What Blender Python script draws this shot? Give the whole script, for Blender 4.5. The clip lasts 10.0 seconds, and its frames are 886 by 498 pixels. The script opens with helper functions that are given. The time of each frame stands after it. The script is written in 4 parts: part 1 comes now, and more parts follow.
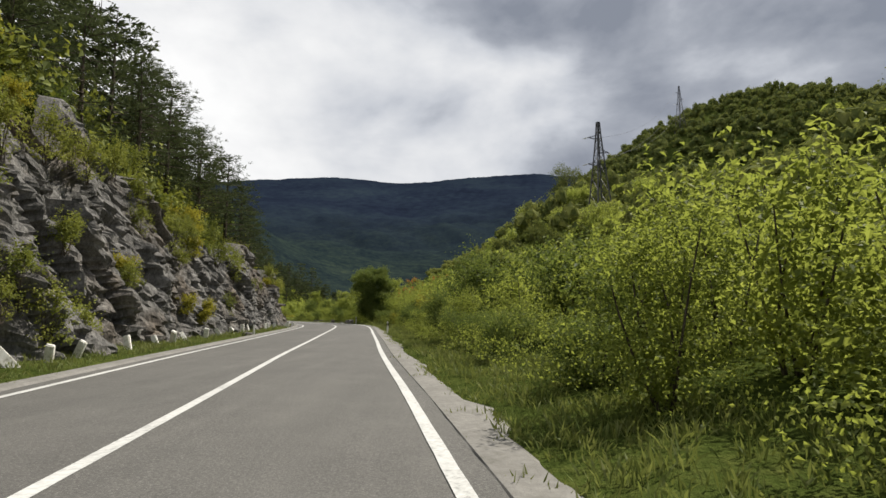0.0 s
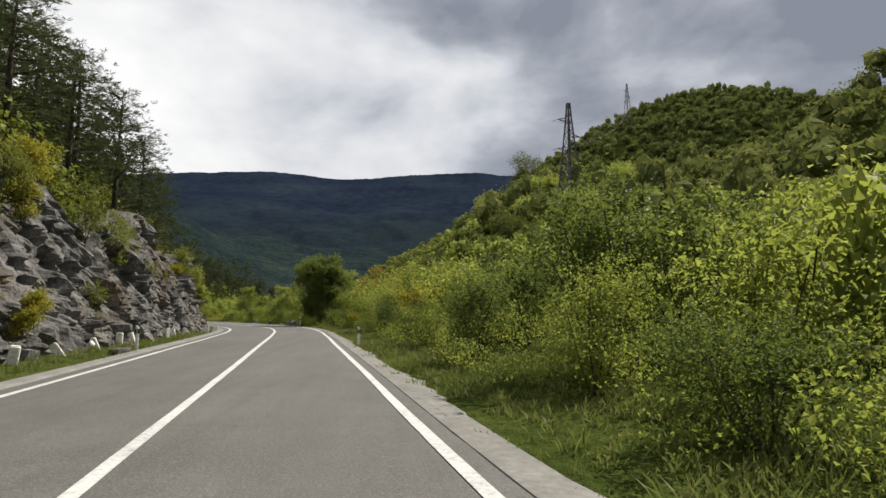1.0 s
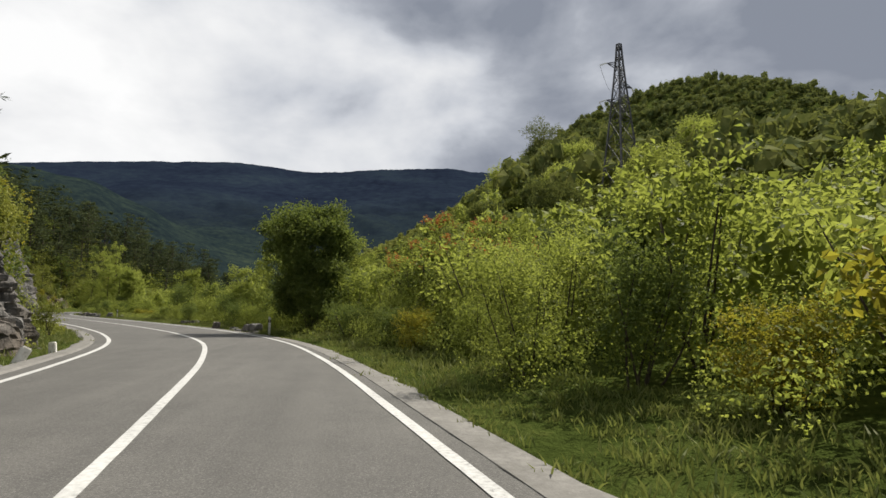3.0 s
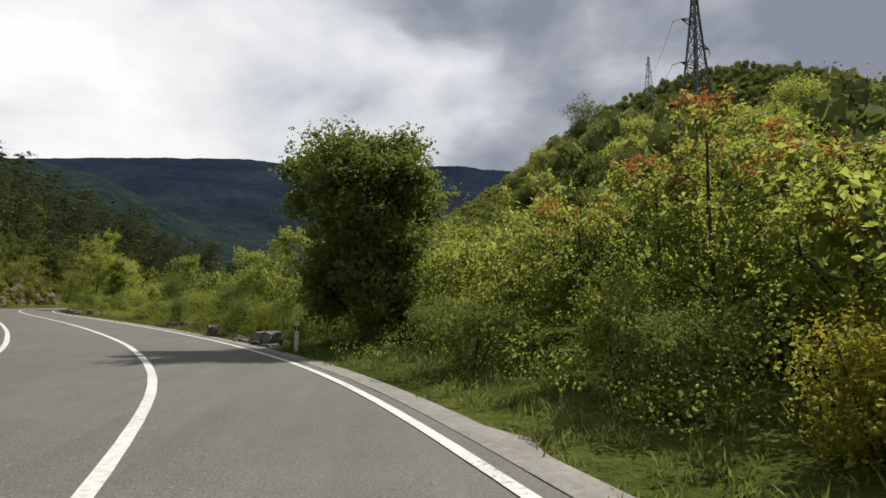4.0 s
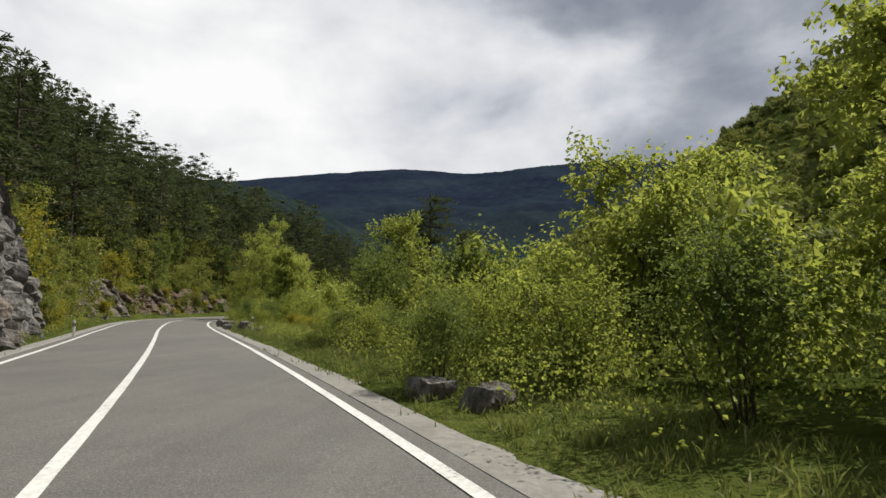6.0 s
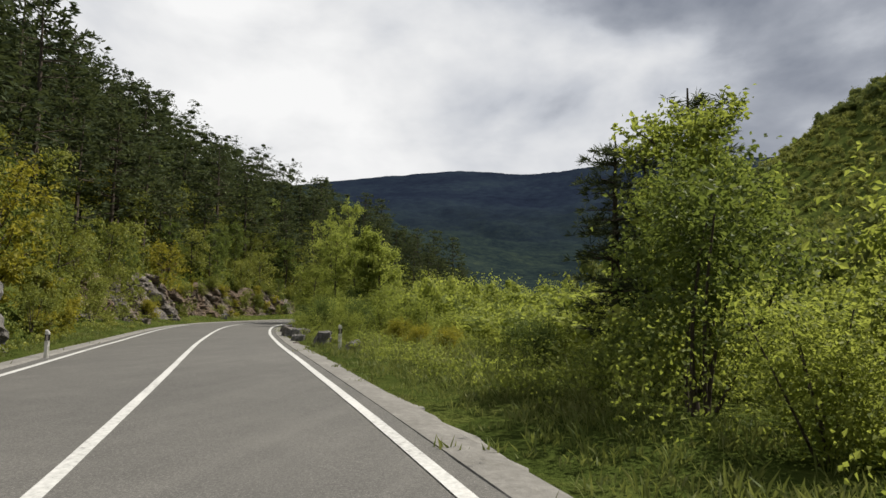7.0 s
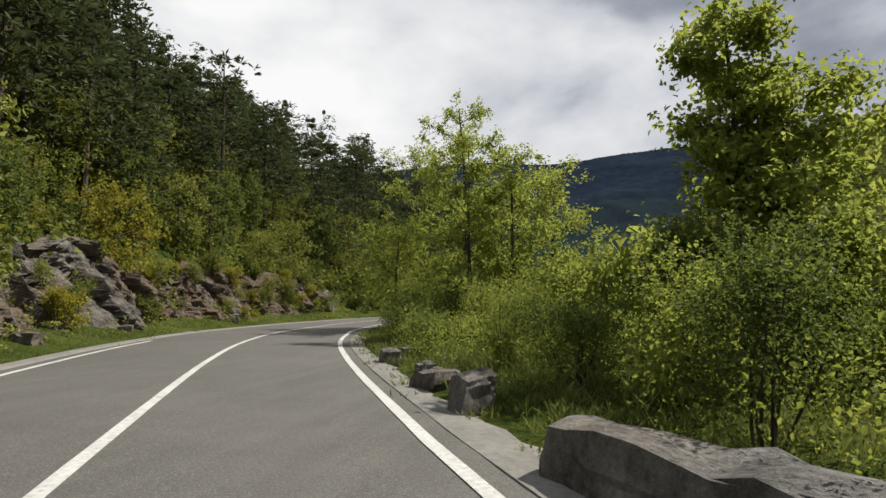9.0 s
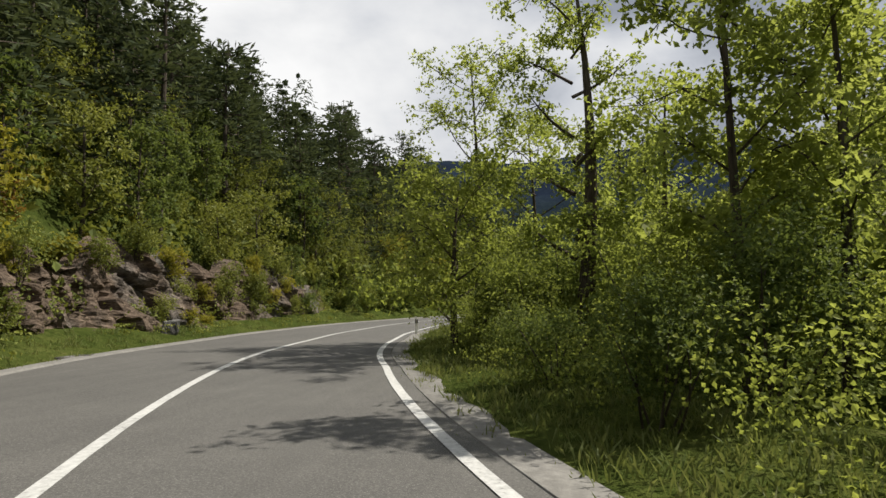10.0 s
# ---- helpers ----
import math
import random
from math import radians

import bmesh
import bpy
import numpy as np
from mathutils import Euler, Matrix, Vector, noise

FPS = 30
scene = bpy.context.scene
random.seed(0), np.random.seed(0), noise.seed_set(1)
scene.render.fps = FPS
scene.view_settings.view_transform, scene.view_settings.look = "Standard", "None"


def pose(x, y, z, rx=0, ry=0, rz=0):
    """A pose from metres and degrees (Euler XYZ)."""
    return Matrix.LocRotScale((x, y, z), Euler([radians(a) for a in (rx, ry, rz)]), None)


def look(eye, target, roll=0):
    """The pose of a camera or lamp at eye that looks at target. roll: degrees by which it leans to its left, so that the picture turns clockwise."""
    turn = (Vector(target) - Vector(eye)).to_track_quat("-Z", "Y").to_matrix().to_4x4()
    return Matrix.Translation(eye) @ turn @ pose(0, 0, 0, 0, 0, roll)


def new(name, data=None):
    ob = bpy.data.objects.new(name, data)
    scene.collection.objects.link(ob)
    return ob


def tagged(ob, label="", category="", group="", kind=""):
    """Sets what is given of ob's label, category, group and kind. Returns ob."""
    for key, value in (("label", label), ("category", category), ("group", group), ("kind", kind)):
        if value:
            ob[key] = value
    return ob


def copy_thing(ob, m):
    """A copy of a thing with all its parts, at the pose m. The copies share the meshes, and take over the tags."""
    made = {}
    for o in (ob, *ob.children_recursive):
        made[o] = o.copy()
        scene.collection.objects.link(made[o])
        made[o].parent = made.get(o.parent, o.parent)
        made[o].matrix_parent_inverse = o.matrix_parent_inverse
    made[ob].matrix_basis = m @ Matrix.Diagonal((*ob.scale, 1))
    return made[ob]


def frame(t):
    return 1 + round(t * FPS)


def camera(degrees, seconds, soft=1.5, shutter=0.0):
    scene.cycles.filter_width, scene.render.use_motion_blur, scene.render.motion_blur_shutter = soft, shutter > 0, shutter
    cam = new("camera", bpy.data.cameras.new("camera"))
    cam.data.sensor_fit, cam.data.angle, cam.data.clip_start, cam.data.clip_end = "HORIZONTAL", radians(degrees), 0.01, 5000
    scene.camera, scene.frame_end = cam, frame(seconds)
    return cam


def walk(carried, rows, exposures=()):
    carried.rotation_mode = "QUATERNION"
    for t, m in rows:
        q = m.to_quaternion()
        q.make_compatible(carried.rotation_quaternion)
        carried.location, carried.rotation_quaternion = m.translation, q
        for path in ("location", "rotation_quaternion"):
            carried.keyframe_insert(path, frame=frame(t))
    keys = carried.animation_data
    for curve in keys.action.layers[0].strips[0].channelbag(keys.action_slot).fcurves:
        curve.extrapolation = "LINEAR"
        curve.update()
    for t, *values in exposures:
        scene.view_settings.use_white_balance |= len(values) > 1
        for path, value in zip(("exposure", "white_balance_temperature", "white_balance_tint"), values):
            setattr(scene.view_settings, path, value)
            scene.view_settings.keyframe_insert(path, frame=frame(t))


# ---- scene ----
cam = camera(74.0, 10.0)
PATH = [
    (0.0, (0.703, 0.025, 1.259), (0.719, 9.965, 2.349), 0.06),
    (0.5, (-0.660, 6.777, 1.303), (-0.021, 16.695, 2.405), 0.57),
    (1.0, (-1.924, 13.619, 1.360), (-0.896, 23.509, 2.422), -0.01),
    (1.5, (-3.007, 20.359, 1.368), (-1.730, 30.229, 2.349), 0.71),
    (2.0, (-3.969, 27.186, 1.362), (-2.486, 37.029, 2.324), 0.97),
    (2.5, (-4.881, 34.071, 1.366), (-3.299, 43.892, 2.385), 0.50),
    (4.0, (-8.036, 54.346, 1.369), (-6.633, 64.199, 2.348), 0.97),
    (4.5, (-9.518, 61.063, 1.375), (-8.576, 70.973, 2.326), -0.17),
    (5.0, (-11.565, 67.591, 1.333), (-11.281, 77.541, 2.289), -0.02),
    (5.5, (-14.153, 74.065, 1.343), (-14.600, 84.008, 2.309), -0.10),
    (7.0, (-23.599, 92.544, 1.382), (-25.663, 102.275, 2.412), 0.45),
    (7.5, (-27.108, 98.635, 1.388), (-29.360, 108.331, 2.339), -0.29),
    (8.0, (-30.775, 104.761, 1.394), (-33.200, 114.417, 2.337), -0.35),
    (8.5, (-34.438, 110.617, 1.375), (-36.921, 120.258, 2.318), -0.40),
    (9.0, (-38.034, 116.702, 1.321), (-40.386, 126.378, 2.247), -0.37),
    (9.5, (-41.450, 122.723, 1.344), (-43.607, 132.446, 2.253), -0.56),
    (10.0, (-44.794, 128.752, 1.370), (-46.607, 138.545, 2.271), -0.54),
]
walk(cam, [(t, look(eye, target, roll)) for t, eye, target, roll in PATH], [(0.0, 0.42), (5.5, 0.42), (7.0, 0.34), (10.0, 0.38)])

# ---- light ----
SUN_EL, SUN_AZ = 53.0, 56.0      # degrees; azimuth clockwise from +y
sun_dir = Vector((math.sin(radians(SUN_AZ)) * math.cos(radians(SUN_EL)), math.cos(radians(SUN_AZ)) * math.cos(radians(SUN_EL)), math.sin(radians(SUN_EL))))
sun_data = bpy.data.lights.new("sun", "SUN")
sun_data.energy, sun_data.angle, sun_data.color = 5.0, radians(0.6), (1.0, 0.94, 0.84)
sun = new("sun", sun_data)
sun.matrix_world = look((60, 60, 90), Vector((60, 60, 90)) - sun_dir)


class Nodes:
    """Short hand for node trees."""

    def __init__(self, tree):
        self.tree = tree
        tree.nodes.clear()

    def add(self, kind, values=None, operation="", use_clamp=False):
        n = self.tree.nodes.new(kind)
        if operation:
            n.operation, n.use_clamp = operation, use_clamp
        for k, v in (values or {}).items():
            if isinstance(v, bpy.types.NodeSocket):
                self.tree.links.new(v, n.inputs[k])
            else:
                n.inputs[k].default_value = v
        return n

    def ramp(self, fac, stops):
        n = self.add("ShaderNodeValToRGB", {"Fac": fac})
        while len(n.color_ramp.elements) < len(stops):
            n.color_ramp.elements.new(0.5)
        for e, (at, col) in zip(n.color_ramp.elements, stops):
            e.position = at
            e.color = (*col, 1) if len(col) == 3 else col
        return n.outputs["Color"]

    def noise(self, vec, scale, detail=4, rough=0.55, distort=0.0):
        return self.add("ShaderNodeTexNoise", {"Vector": vec, "Scale": scale, "Detail": detail, "Roughness": rough, "Distortion": distort}).outputs["Fac"]

    def mix(self, fac, a, b, blend="MIX"):
        n = self.add("ShaderNodeMix")
        n.data_type, n.blend_type = "RGBA", blend
        for sock, v in ((n.inputs[0], fac), (n.inputs[6], a), (n.inputs[7], b)):
            if isinstance(v, bpy.types.NodeSocket):
                self.tree.links.new(v, sock)
            else:
                sock.default_value = (*v, 1) if isinstance(v, tuple) and len(v) == 3 else v
        return n.outputs[2]

    def maths(self, op, a, b=0.0, clamp=False):
        n = self.add("ShaderNodeMath", operation=op, use_clamp=clamp)
        for sock, v in ((n.inputs[0], a), (n.inputs[1], b)):
            if isinstance(v, bpy.types.NodeSocket):
                self.tree.links.new(v, sock)
            else:
                sock.default_value = v
        return n.outputs[0]


# overcast sky with breaks: cloud noise over a clear Nishita sky
world = bpy.data.worlds.new("world")
scene.world = world
world.use_nodes = True
N = Nodes(world.node_tree)
tc = N.add("ShaderNodeTexCoord").outputs["Generated"]
sky = N.add("ShaderNodeTexSky")
sky.sky_type, sky.sun_disc, sky.sun_elevation, sky.sun_rotation = "NISHITA", False, radians(SUN_EL), radians(SUN_AZ)
xyz = N.add("ShaderNodeSeparateXYZ", {"Vector": tc})
flat = N.add("ShaderNodeMapping", {"Vector": tc, "Scale": (1.0, 1.0, 1.7), "Location": (0.35, 0.2, 0.1)}).outputs["Vector"]
big = N.noise(flat, 1.6, 3, 0.5, 0.3)
fine = N.noise(flat, 4.2, 8, 0.5, 0.15)
side = N.maths("MULTIPLY", xyz.outputs["X"], -0.33)
tone = N.maths("ADD", N.maths("ADD", N.maths("MULTIPLY", big, 0.5), N.maths("MULTIPLY", N.maths("SUBTRACT", fine, 0.14), 0.98)), side)
cloud = N.ramp(tone, [(0.34, (0.24, 0.265, 0.32)), (0.47, (0.38, 0.405, 0.46)), (0.57, (0.56, 0.585, 0.635)), (0.68, (0.71, 0.725, 0.755)), (0.8, (0.84, 0.845, 0.855)), (0.92, (0.95, 0.95, 0.95))])
gap = N.ramp(N.noise(flat, 2.3, 5, 0.5), [(0.70, (0, 0, 0)), (0.78, (1, 1, 1))])
b1 = N.add("ShaderNodeBackground", {"Color": cloud, "Strength": 0.78})
b2 = N.add("ShaderNodeBackground", {"Color": sky.outputs["Color"], "Strength": 0.12})
ms = N.add("ShaderNodeMixShader", {"Fac": gap})
N.tree.links.new(b1.outputs[0], ms.inputs[1])
N.tree.links.new(b2.outputs[0], ms.inputs[2])
N.add("ShaderNodeOutputWorld", {"Surface": ms.outputs[0]})


# ---- materials ----
def material(name, build):
    m = bpy.data.materials.new(name)
    m.use_nodes = True
    n = Nodes(m.node_tree)
    shader = build(n)
    n.add("ShaderNodeOutputMaterial", {"Surface": shader})
    return m


def surface(n, colour, rough=0.9, bump=None, strength=0.4, distance=0.05, spec=0.3, metal=0.0):
    p = n.add("ShaderNodeBsdfPrincipled", {"Base Color": colour, "Roughness": rough, "Specular IOR Level": spec, "Metallic": metal})
    if bump is not None:
        b = n.add("ShaderNodeBump", {"Height": bump, "Strength": strength, "Distance": distance})
        n.tree.links.new(b.outputs[0], p.inputs["Normal"])
    return p.outputs[0]


def place(n):
    return n.add("ShaderNodeNewGeometry").outputs["Position"]


def leaf_material(name, dark, mid, light, through_light=0.45, rough=0.6, spec=0.15):
    def build(n):
        g = n.add("ShaderNodeNewGeometry")
        own = n.add("ShaderNodeObjectInfo").outputs["Random"]
        broad = n.noise(g.outputs["Position"], 0.35, 3)
        clump = n.noise(g.outputs["Position"], 1.3, 2)
        tone = n.maths("ADD", n.maths("MULTIPLY", broad, 0.6), n.maths("MULTIPLY", clump, 0.6))
        f = n.maths("ADD", n.maths("ADD", n.maths("MULTIPLY", g.outputs["Random Per Island"], 0.32), tone), n.maths("MULTIPLY", n.maths("SUBTRACT", own, 1.36), 0.2))
        col = n.ramp(f, [(0.2, dark), (0.55, mid), (0.95, light)])
        p = n.add("ShaderNodeBsdfPrincipled", {"Base Color": col, "Roughness": rough, "Specular IOR Level": spec})
        tcol = n.mix(0.5, col, (light[0] * 1.1, light[1] * 1.15, light[2] * 0.6))
        tr = n.add("ShaderNodeBsdfTranslucent", {"Color": tcol})
        mx = n.add("ShaderNodeMixShader", {"Fac": through_light})
        n.tree.links.new(p.outputs[0], mx.inputs[1])
        n.tree.links.new(tr.outputs[0], mx.inputs[2])
        return mx.outputs[0]

    return material(name, build)


def asphalt_build(n):
    v = place(n)
    broad = n.noise(v, 0.18, 4, 0.6, 0.5)
    patch = n.noise(v, 1.1, 6, 0.65)
    streak = n.noise(n.add("ShaderNodeMapping", {"Vector": v, "Rotation": (0, 0, -0.3), "Scale": (2.2, 0.12, 1)}).outputs["Vector"], 1.0, 4, 0.6)
    grain = n.noise(v, 34, 4, 0.8)
    worn = n.ramp(n.noise(n.add("ShaderNodeMapping", {"Vector": v, "Rotation": (0, 0, -0.15), "Scale": (1, 0.35, 1)}).outputs["Vector"], 0.5, 5, 0.65), [(0.52, (0, 0, 0)), (0.66, (1, 1, 1))])
    f = n.maths("ADD", n.maths("ADD", n.maths("MULTIPLY", broad, 0.16), n.maths("MULTIPLY", streak, 0.16)), n.maths("ADD", n.maths("MULTIPLY", patch, 0.14), n.maths("MULTIPLY", grain, 0.54)))
    col = n.ramp(f, [(0.36, (0.05, 0.0487, 0.0455)), (0.5, (0.09, 0.087, 0.0805)), (0.64, (0.138, 0.1325, 0.121))])
    col = n.mix(n.maths("MULTIPLY", worn, 0.14), col, (0.055, 0.053, 0.051, 1))
    speck = n.ramp(n.noise(v, 70, 3, 0.7), [(0.55, (0, 0, 0)), (0.64, (1, 1, 1))])
    col = n.mix(n.maths("MULTIPLY", speck, 0.4), col, (0.3, 0.29, 0.27))
    return surface(n, col, 0.85, grain, 0.5, 0.012)


def paint_build(n):
    v = place(n)
    wear = n.noise(v, 14, 6, 0.7)
    broad = n.noise(v, 0.8, 3)
    f = n.maths("ADD", n.maths("MULTIPLY", wear, 0.7), n.maths("MULTIPLY", broad, 0.3))
    col = n.ramp(f, [(0.33, (0.15, 0.15, 0.14)), (0.43, (0.4, 0.4, 0.385)), (0.58, (0.53, 0.53, 0.51))])
    return surface(n, col, 0.7, wear, 0.2, 0.005)


def gravel_build(n):
    v = place(n)
    a = n.noise(v, 9, 6, 0.7)
    b = n.noise(v, 1.2, 4)
    col = n.ramp(n.maths("ADD", n.maths("MULTIPLY", a, 0.6), n.maths("MULTIPLY", b, 0.4)), [(0.3, (0.12, 0.115, 0.1)), (0.5, (0.175, 0.168, 0.154)), (0.7, (0.255, 0.246, 0.224))])
    return surface(n, col, 0.95, a, 0.6, 0.03)


def ground_build(n):
    v = place(n)
    a = n.noise(v, 0.22, 5, 0.6)
    b = n.noise(v, 3.5, 6, 0.7)
    c = n.noise(v, 0.004, 5, 0.6)
    near = n.ramp(n.maths("ADD", n.maths("MULTIPLY", a, 0.5), n.maths("MULTIPLY", b, 0.5)), [(0.3, (0.022, 0.03, 0.008)), (0.48, (0.05, 0.068, 0.016)), (0.6, (0.085, 0.1, 0.026)), (0.75, (0.13, 0.115, 0.05))])
    # blue distance haze and cloud shade of the far mountain, painted into its colour
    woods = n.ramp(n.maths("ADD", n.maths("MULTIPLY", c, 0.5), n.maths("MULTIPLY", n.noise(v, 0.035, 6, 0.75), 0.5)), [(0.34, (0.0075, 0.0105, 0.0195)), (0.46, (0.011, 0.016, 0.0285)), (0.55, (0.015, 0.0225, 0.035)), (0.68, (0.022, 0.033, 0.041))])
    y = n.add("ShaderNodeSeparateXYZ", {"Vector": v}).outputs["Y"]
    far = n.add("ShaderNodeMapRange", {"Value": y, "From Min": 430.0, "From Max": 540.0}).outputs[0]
    # painted haze grows with distance, from teal forest to dark blue
    haze = n.add("ShaderNodeMapRange", {"Value": y, "From Min": 800.0, "From Max": 1700.0}).outputs[0]
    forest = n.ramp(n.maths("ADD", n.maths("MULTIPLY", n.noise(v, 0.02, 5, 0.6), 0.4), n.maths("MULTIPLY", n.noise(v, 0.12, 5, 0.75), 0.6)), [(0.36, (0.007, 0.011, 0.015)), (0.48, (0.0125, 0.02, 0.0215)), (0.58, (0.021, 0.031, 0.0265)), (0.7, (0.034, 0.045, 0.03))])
    woods = n.mix(haze, forest, woods)
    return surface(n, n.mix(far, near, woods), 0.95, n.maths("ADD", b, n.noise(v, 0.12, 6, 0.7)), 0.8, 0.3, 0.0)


def rock_build(n):
    v = place(n)
    st = n.add("ShaderNodeMapping", {"Vector": v, "Rotation": (0.35, 0.45, 0.3), "Scale": (1.5, 1.5, 0.9)}).outputs["Vector"]
    a = n.noise(st, 1.1, 8, 0.65)
    b = n.noise(v, 0.3, 3)
    c = n.noise(st, 7, 6, 0.7)
    col = n.ramp(n.maths("ADD", n.maths("MULTIPLY", a, 0.55), n.maths("MULTIPLY", c, 0.45)), [(0.34, (0.028, 0.027, 0.026)), (0.46, (0.1, 0.097, 0.092)), (0.57, (0.185, 0.178, 0.168)), (0.7, (0.34, 0.33, 0.31))])
    tint = n.ramp(b, [(0.5, (1, 1, 1)), (0.68, (0.95, 0.78, 0.62))])
    col = n.mix(0.8, col, tint, "MULTIPLY")
    return surface(n, col, 0.9, n.maths("ADD", a, c), 0.7, 0.12, 0.25)


def brown_rock_build(n):
    v = place(n)
    st = n.add("ShaderNodeMapping", {"Vector": v, "Rotation": (0.3, 0.1, 0.3), "Scale": (1, 1, 2.6)}).outputs["Vector"]
    a = n.noise(st, 1.3, 8, 0.65)
    c = n.noise(st, 8, 6, 0.7)
    b = n.noise(v, 0.22, 3)
    grey = n.ramp(n.maths("ADD", n.maths("MULTIPLY", a, 0.55), n.maths("MULTIPLY", c, 0.45)), [(0.34, (0.025, 0.022, 0.02)), (0.48, (0.1, 0.09, 0.08)), (0.6, (0.22, 0.2, 0.18)), (0.74, (0.38, 0.345, 0.31))])
    tint = n.ramp(b, [(0.42, (1, 1, 1)), (0.55, (1.0, 0.8, 0.64))])
    return surface(n, n.mix(0.9, grey, tint, "MULTIPLY"), 0.9, n.maths("ADD", a, c), 0.8, 0.12, 0.2)


def bark_build(n):
    v = place(n)
    m = n.add("ShaderNodeMapping", {"Vector": v, "Scale": (9, 9, 1.6)}).outputs["Vector"]
    a = n.noise(m, 2.0, 6, 0.7)
    col = n.ramp(a, [(0.3, (0.03, 0.024, 0.018)), (0.55, (0.085, 0.07, 0.055)), (0.75, (0.16, 0.14, 0.12))])
    return surface(n, col, 0.95, a, 0.8, 0.03, 0.1)


def steel_build(n):
    a = n.noise(place(n), 2.5, 5)
    col = n.ramp(a, [(0.3, (0.05, 0.05, 0.055)), (0.7, (0.12, 0.12, 0.125))])
    return surface(n, col, 0.6, None, metal=0.4)


def white_build(n):
    a = n.noise(place(n), 7, 6, 0.7)
    col = n.ramp(a, [(0.32, (0.36, 0.34, 0.29)), (0.45, (0.68, 0.66, 0.6)), (0.6, (0.8, 0.79, 0.75))])
    return surface(n, col, 0.6, a, 0.2, 0.01)


M_ASPHALT = material("asphalt", asphalt_build)
M_PAINT = material("road_paint", paint_build)
M_GRAVEL = material("gravel", gravel_build)
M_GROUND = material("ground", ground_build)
M_ROCK = material("rock", rock_build)
M_ROCK_BROWN = material("brown_rock", brown_rock_build)
M_BARK = material("bark", bark_build)
M_STEEL = material("steel", steel_build)
M_WHITE = material("white_paint", white_build)
M_BLACK = material("black_band", lambda n: surface(n, (0.02, 0.02, 0.02, 1), 0.5))
M_REFLECT = material("reflector", lambda n: surface(n, (0.4, 0.36, 0.33, 1), 0.2))
M_LEAF = leaf_material("leaf_spring", (0.044, 0.069, 0.021), (0.15, 0.188, 0.047), (0.375, 0.4, 0.104), 0.54, 0.6, 0.12)
M_LEAF2 = leaf_material("leaf_deep", (0.034, 0.058, 0.022), (0.092, 0.13, 0.038), (0.22, 0.255, 0.07), 0.42, 0.6, 0.12)
M_LEAF_SUN = leaf_material("leaf_sunny", (0.074, 0.108, 0.032), (0.188, 0.232, 0.058), (0.4, 0.425, 0.12), 0.62)
M_LEAF_SLOPE = leaf_material("leaf_slope", (0.046, 0.068, 0.02), (0.148, 0.175, 0.04), (0.37, 0.37, 0.09), 0.32)
M_LEAF_HILL = leaf_material("leaf_hill", (0.05, 0.066, 0.022), (0.155, 0.176, 0.054), (0.36, 0.355, 0.12), 0.35, 0.9, 0.03)
M_LEAF4 = leaf_material("leaf_woods", (0.036, 0.055, 0.024), (0.1, 0.125, 0.044), (0.24, 0.245, 0.084), 0.3, 0.9, 0.02)
M_LEAF3 = leaf_material("leaf_yellow", (0.085, 0.1, 0.02), (0.225, 0.212, 0.034), (0.43, 0.375, 0.055))
M_RUST = leaf_material("leaf_rust", (0.09, 0.09, 0.02), (0.22, 0.135, 0.035), (0.4, 0.22, 0.055), 0.35)
M_RUST_TIP = leaf_material("leaf_tip", (0.16, 0.07, 0.03), (0.32, 0.11, 0.04), (0.5, 0.2, 0.08), 0.4)
M_NEEDLE = leaf_material("needles", (0.02, 0.03, 0.018), (0.052, 0.068, 0.036), (0.115, 0.132, 0.066), 0.25, 0.9, 0.03)
M_GRASS = leaf_material("grass", (0.05, 0.08, 0.021), (0.118, 0.152, 0.042), (0.225, 0.232, 0.088), 0.4)


# ---- the road's line and the lie of the land ----
CENTRE = [(6.66, -59.98), (-0.09, -13.97), (-1.43, -1.86), (-2.74, 8.07), (-4.18, 18.08), (-5.48, 28.08), (-6.81, 38.02), (-8.13, 47.98), (-9.53, 56.95), (-11.45, 65.00), (-14.63, 72.95), (-18.65, 80.87), (-23.10, 88.84), (-27.80, 96.84), (-32.64, 104.82), (-37.52, 112.79), (-42.22, 120.83), (-46.71, 128.86), (-50.10, 135.86), (-52.56, 142.88), (-53.81, 149.92), (-54.55, 156.88), (-54.30, 169.67), (-50.26, 189.23), (-41.54, 214.82), (-32.44, 252.11), (-19.84, 301.19), (-4.05, 389.19)]


def spline(points, step=0.5):
    out = []
    p = np.array(points, float)
    for i in range(1, len(p) - 2):
        a, b, c, d = p[i - 1], p[i], p[i + 1], p[i + 2]
        n = max(2, int(np.linalg.norm(c - b) / step))
        for k in range(n):
            u = k / n
            out.append(0.5 * (2 * b + (c - a) * u + (2 * a - 5 * b + 4 * c - d) * u * u + (3 * b - a - 3 * c + d) * u ** 3))
    return np.array(out)


LINE = spline(CENTRE)
WAY = np.gradient(LINE, axis=0)
WAY /= np.linalg.norm(WAY, axis=1)[:, None]
RIGHT = np.c_[WAY[:, 1], -WAY[:, 0]]


def along(x, y):
    """Offset from the centre line (right is plus) and the y of its nearest station."""
    x, y = np.ravel(x), np.ravel(y)
    d, s = np.empty(len(x)), np.empty(len(x))
    for i in range(0, len(x), 4000):
        q = np.c_[x[i:i + 4000], y[i:i + 4000]]
        k = ((q[:, None] - LINE[None]) ** 2).sum(-1).argmin(1)
        off = q - LINE[k]
        side = (off * RIGHT[k]).sum(1)
        d[i:i + 4000] = np.where(side >= 0, 1, -1) * np.maximum(np.abs(side), np.linalg.norm(off, axis=1))
        s[i:i + 4000] = LINE[k, 1]
    return d, s


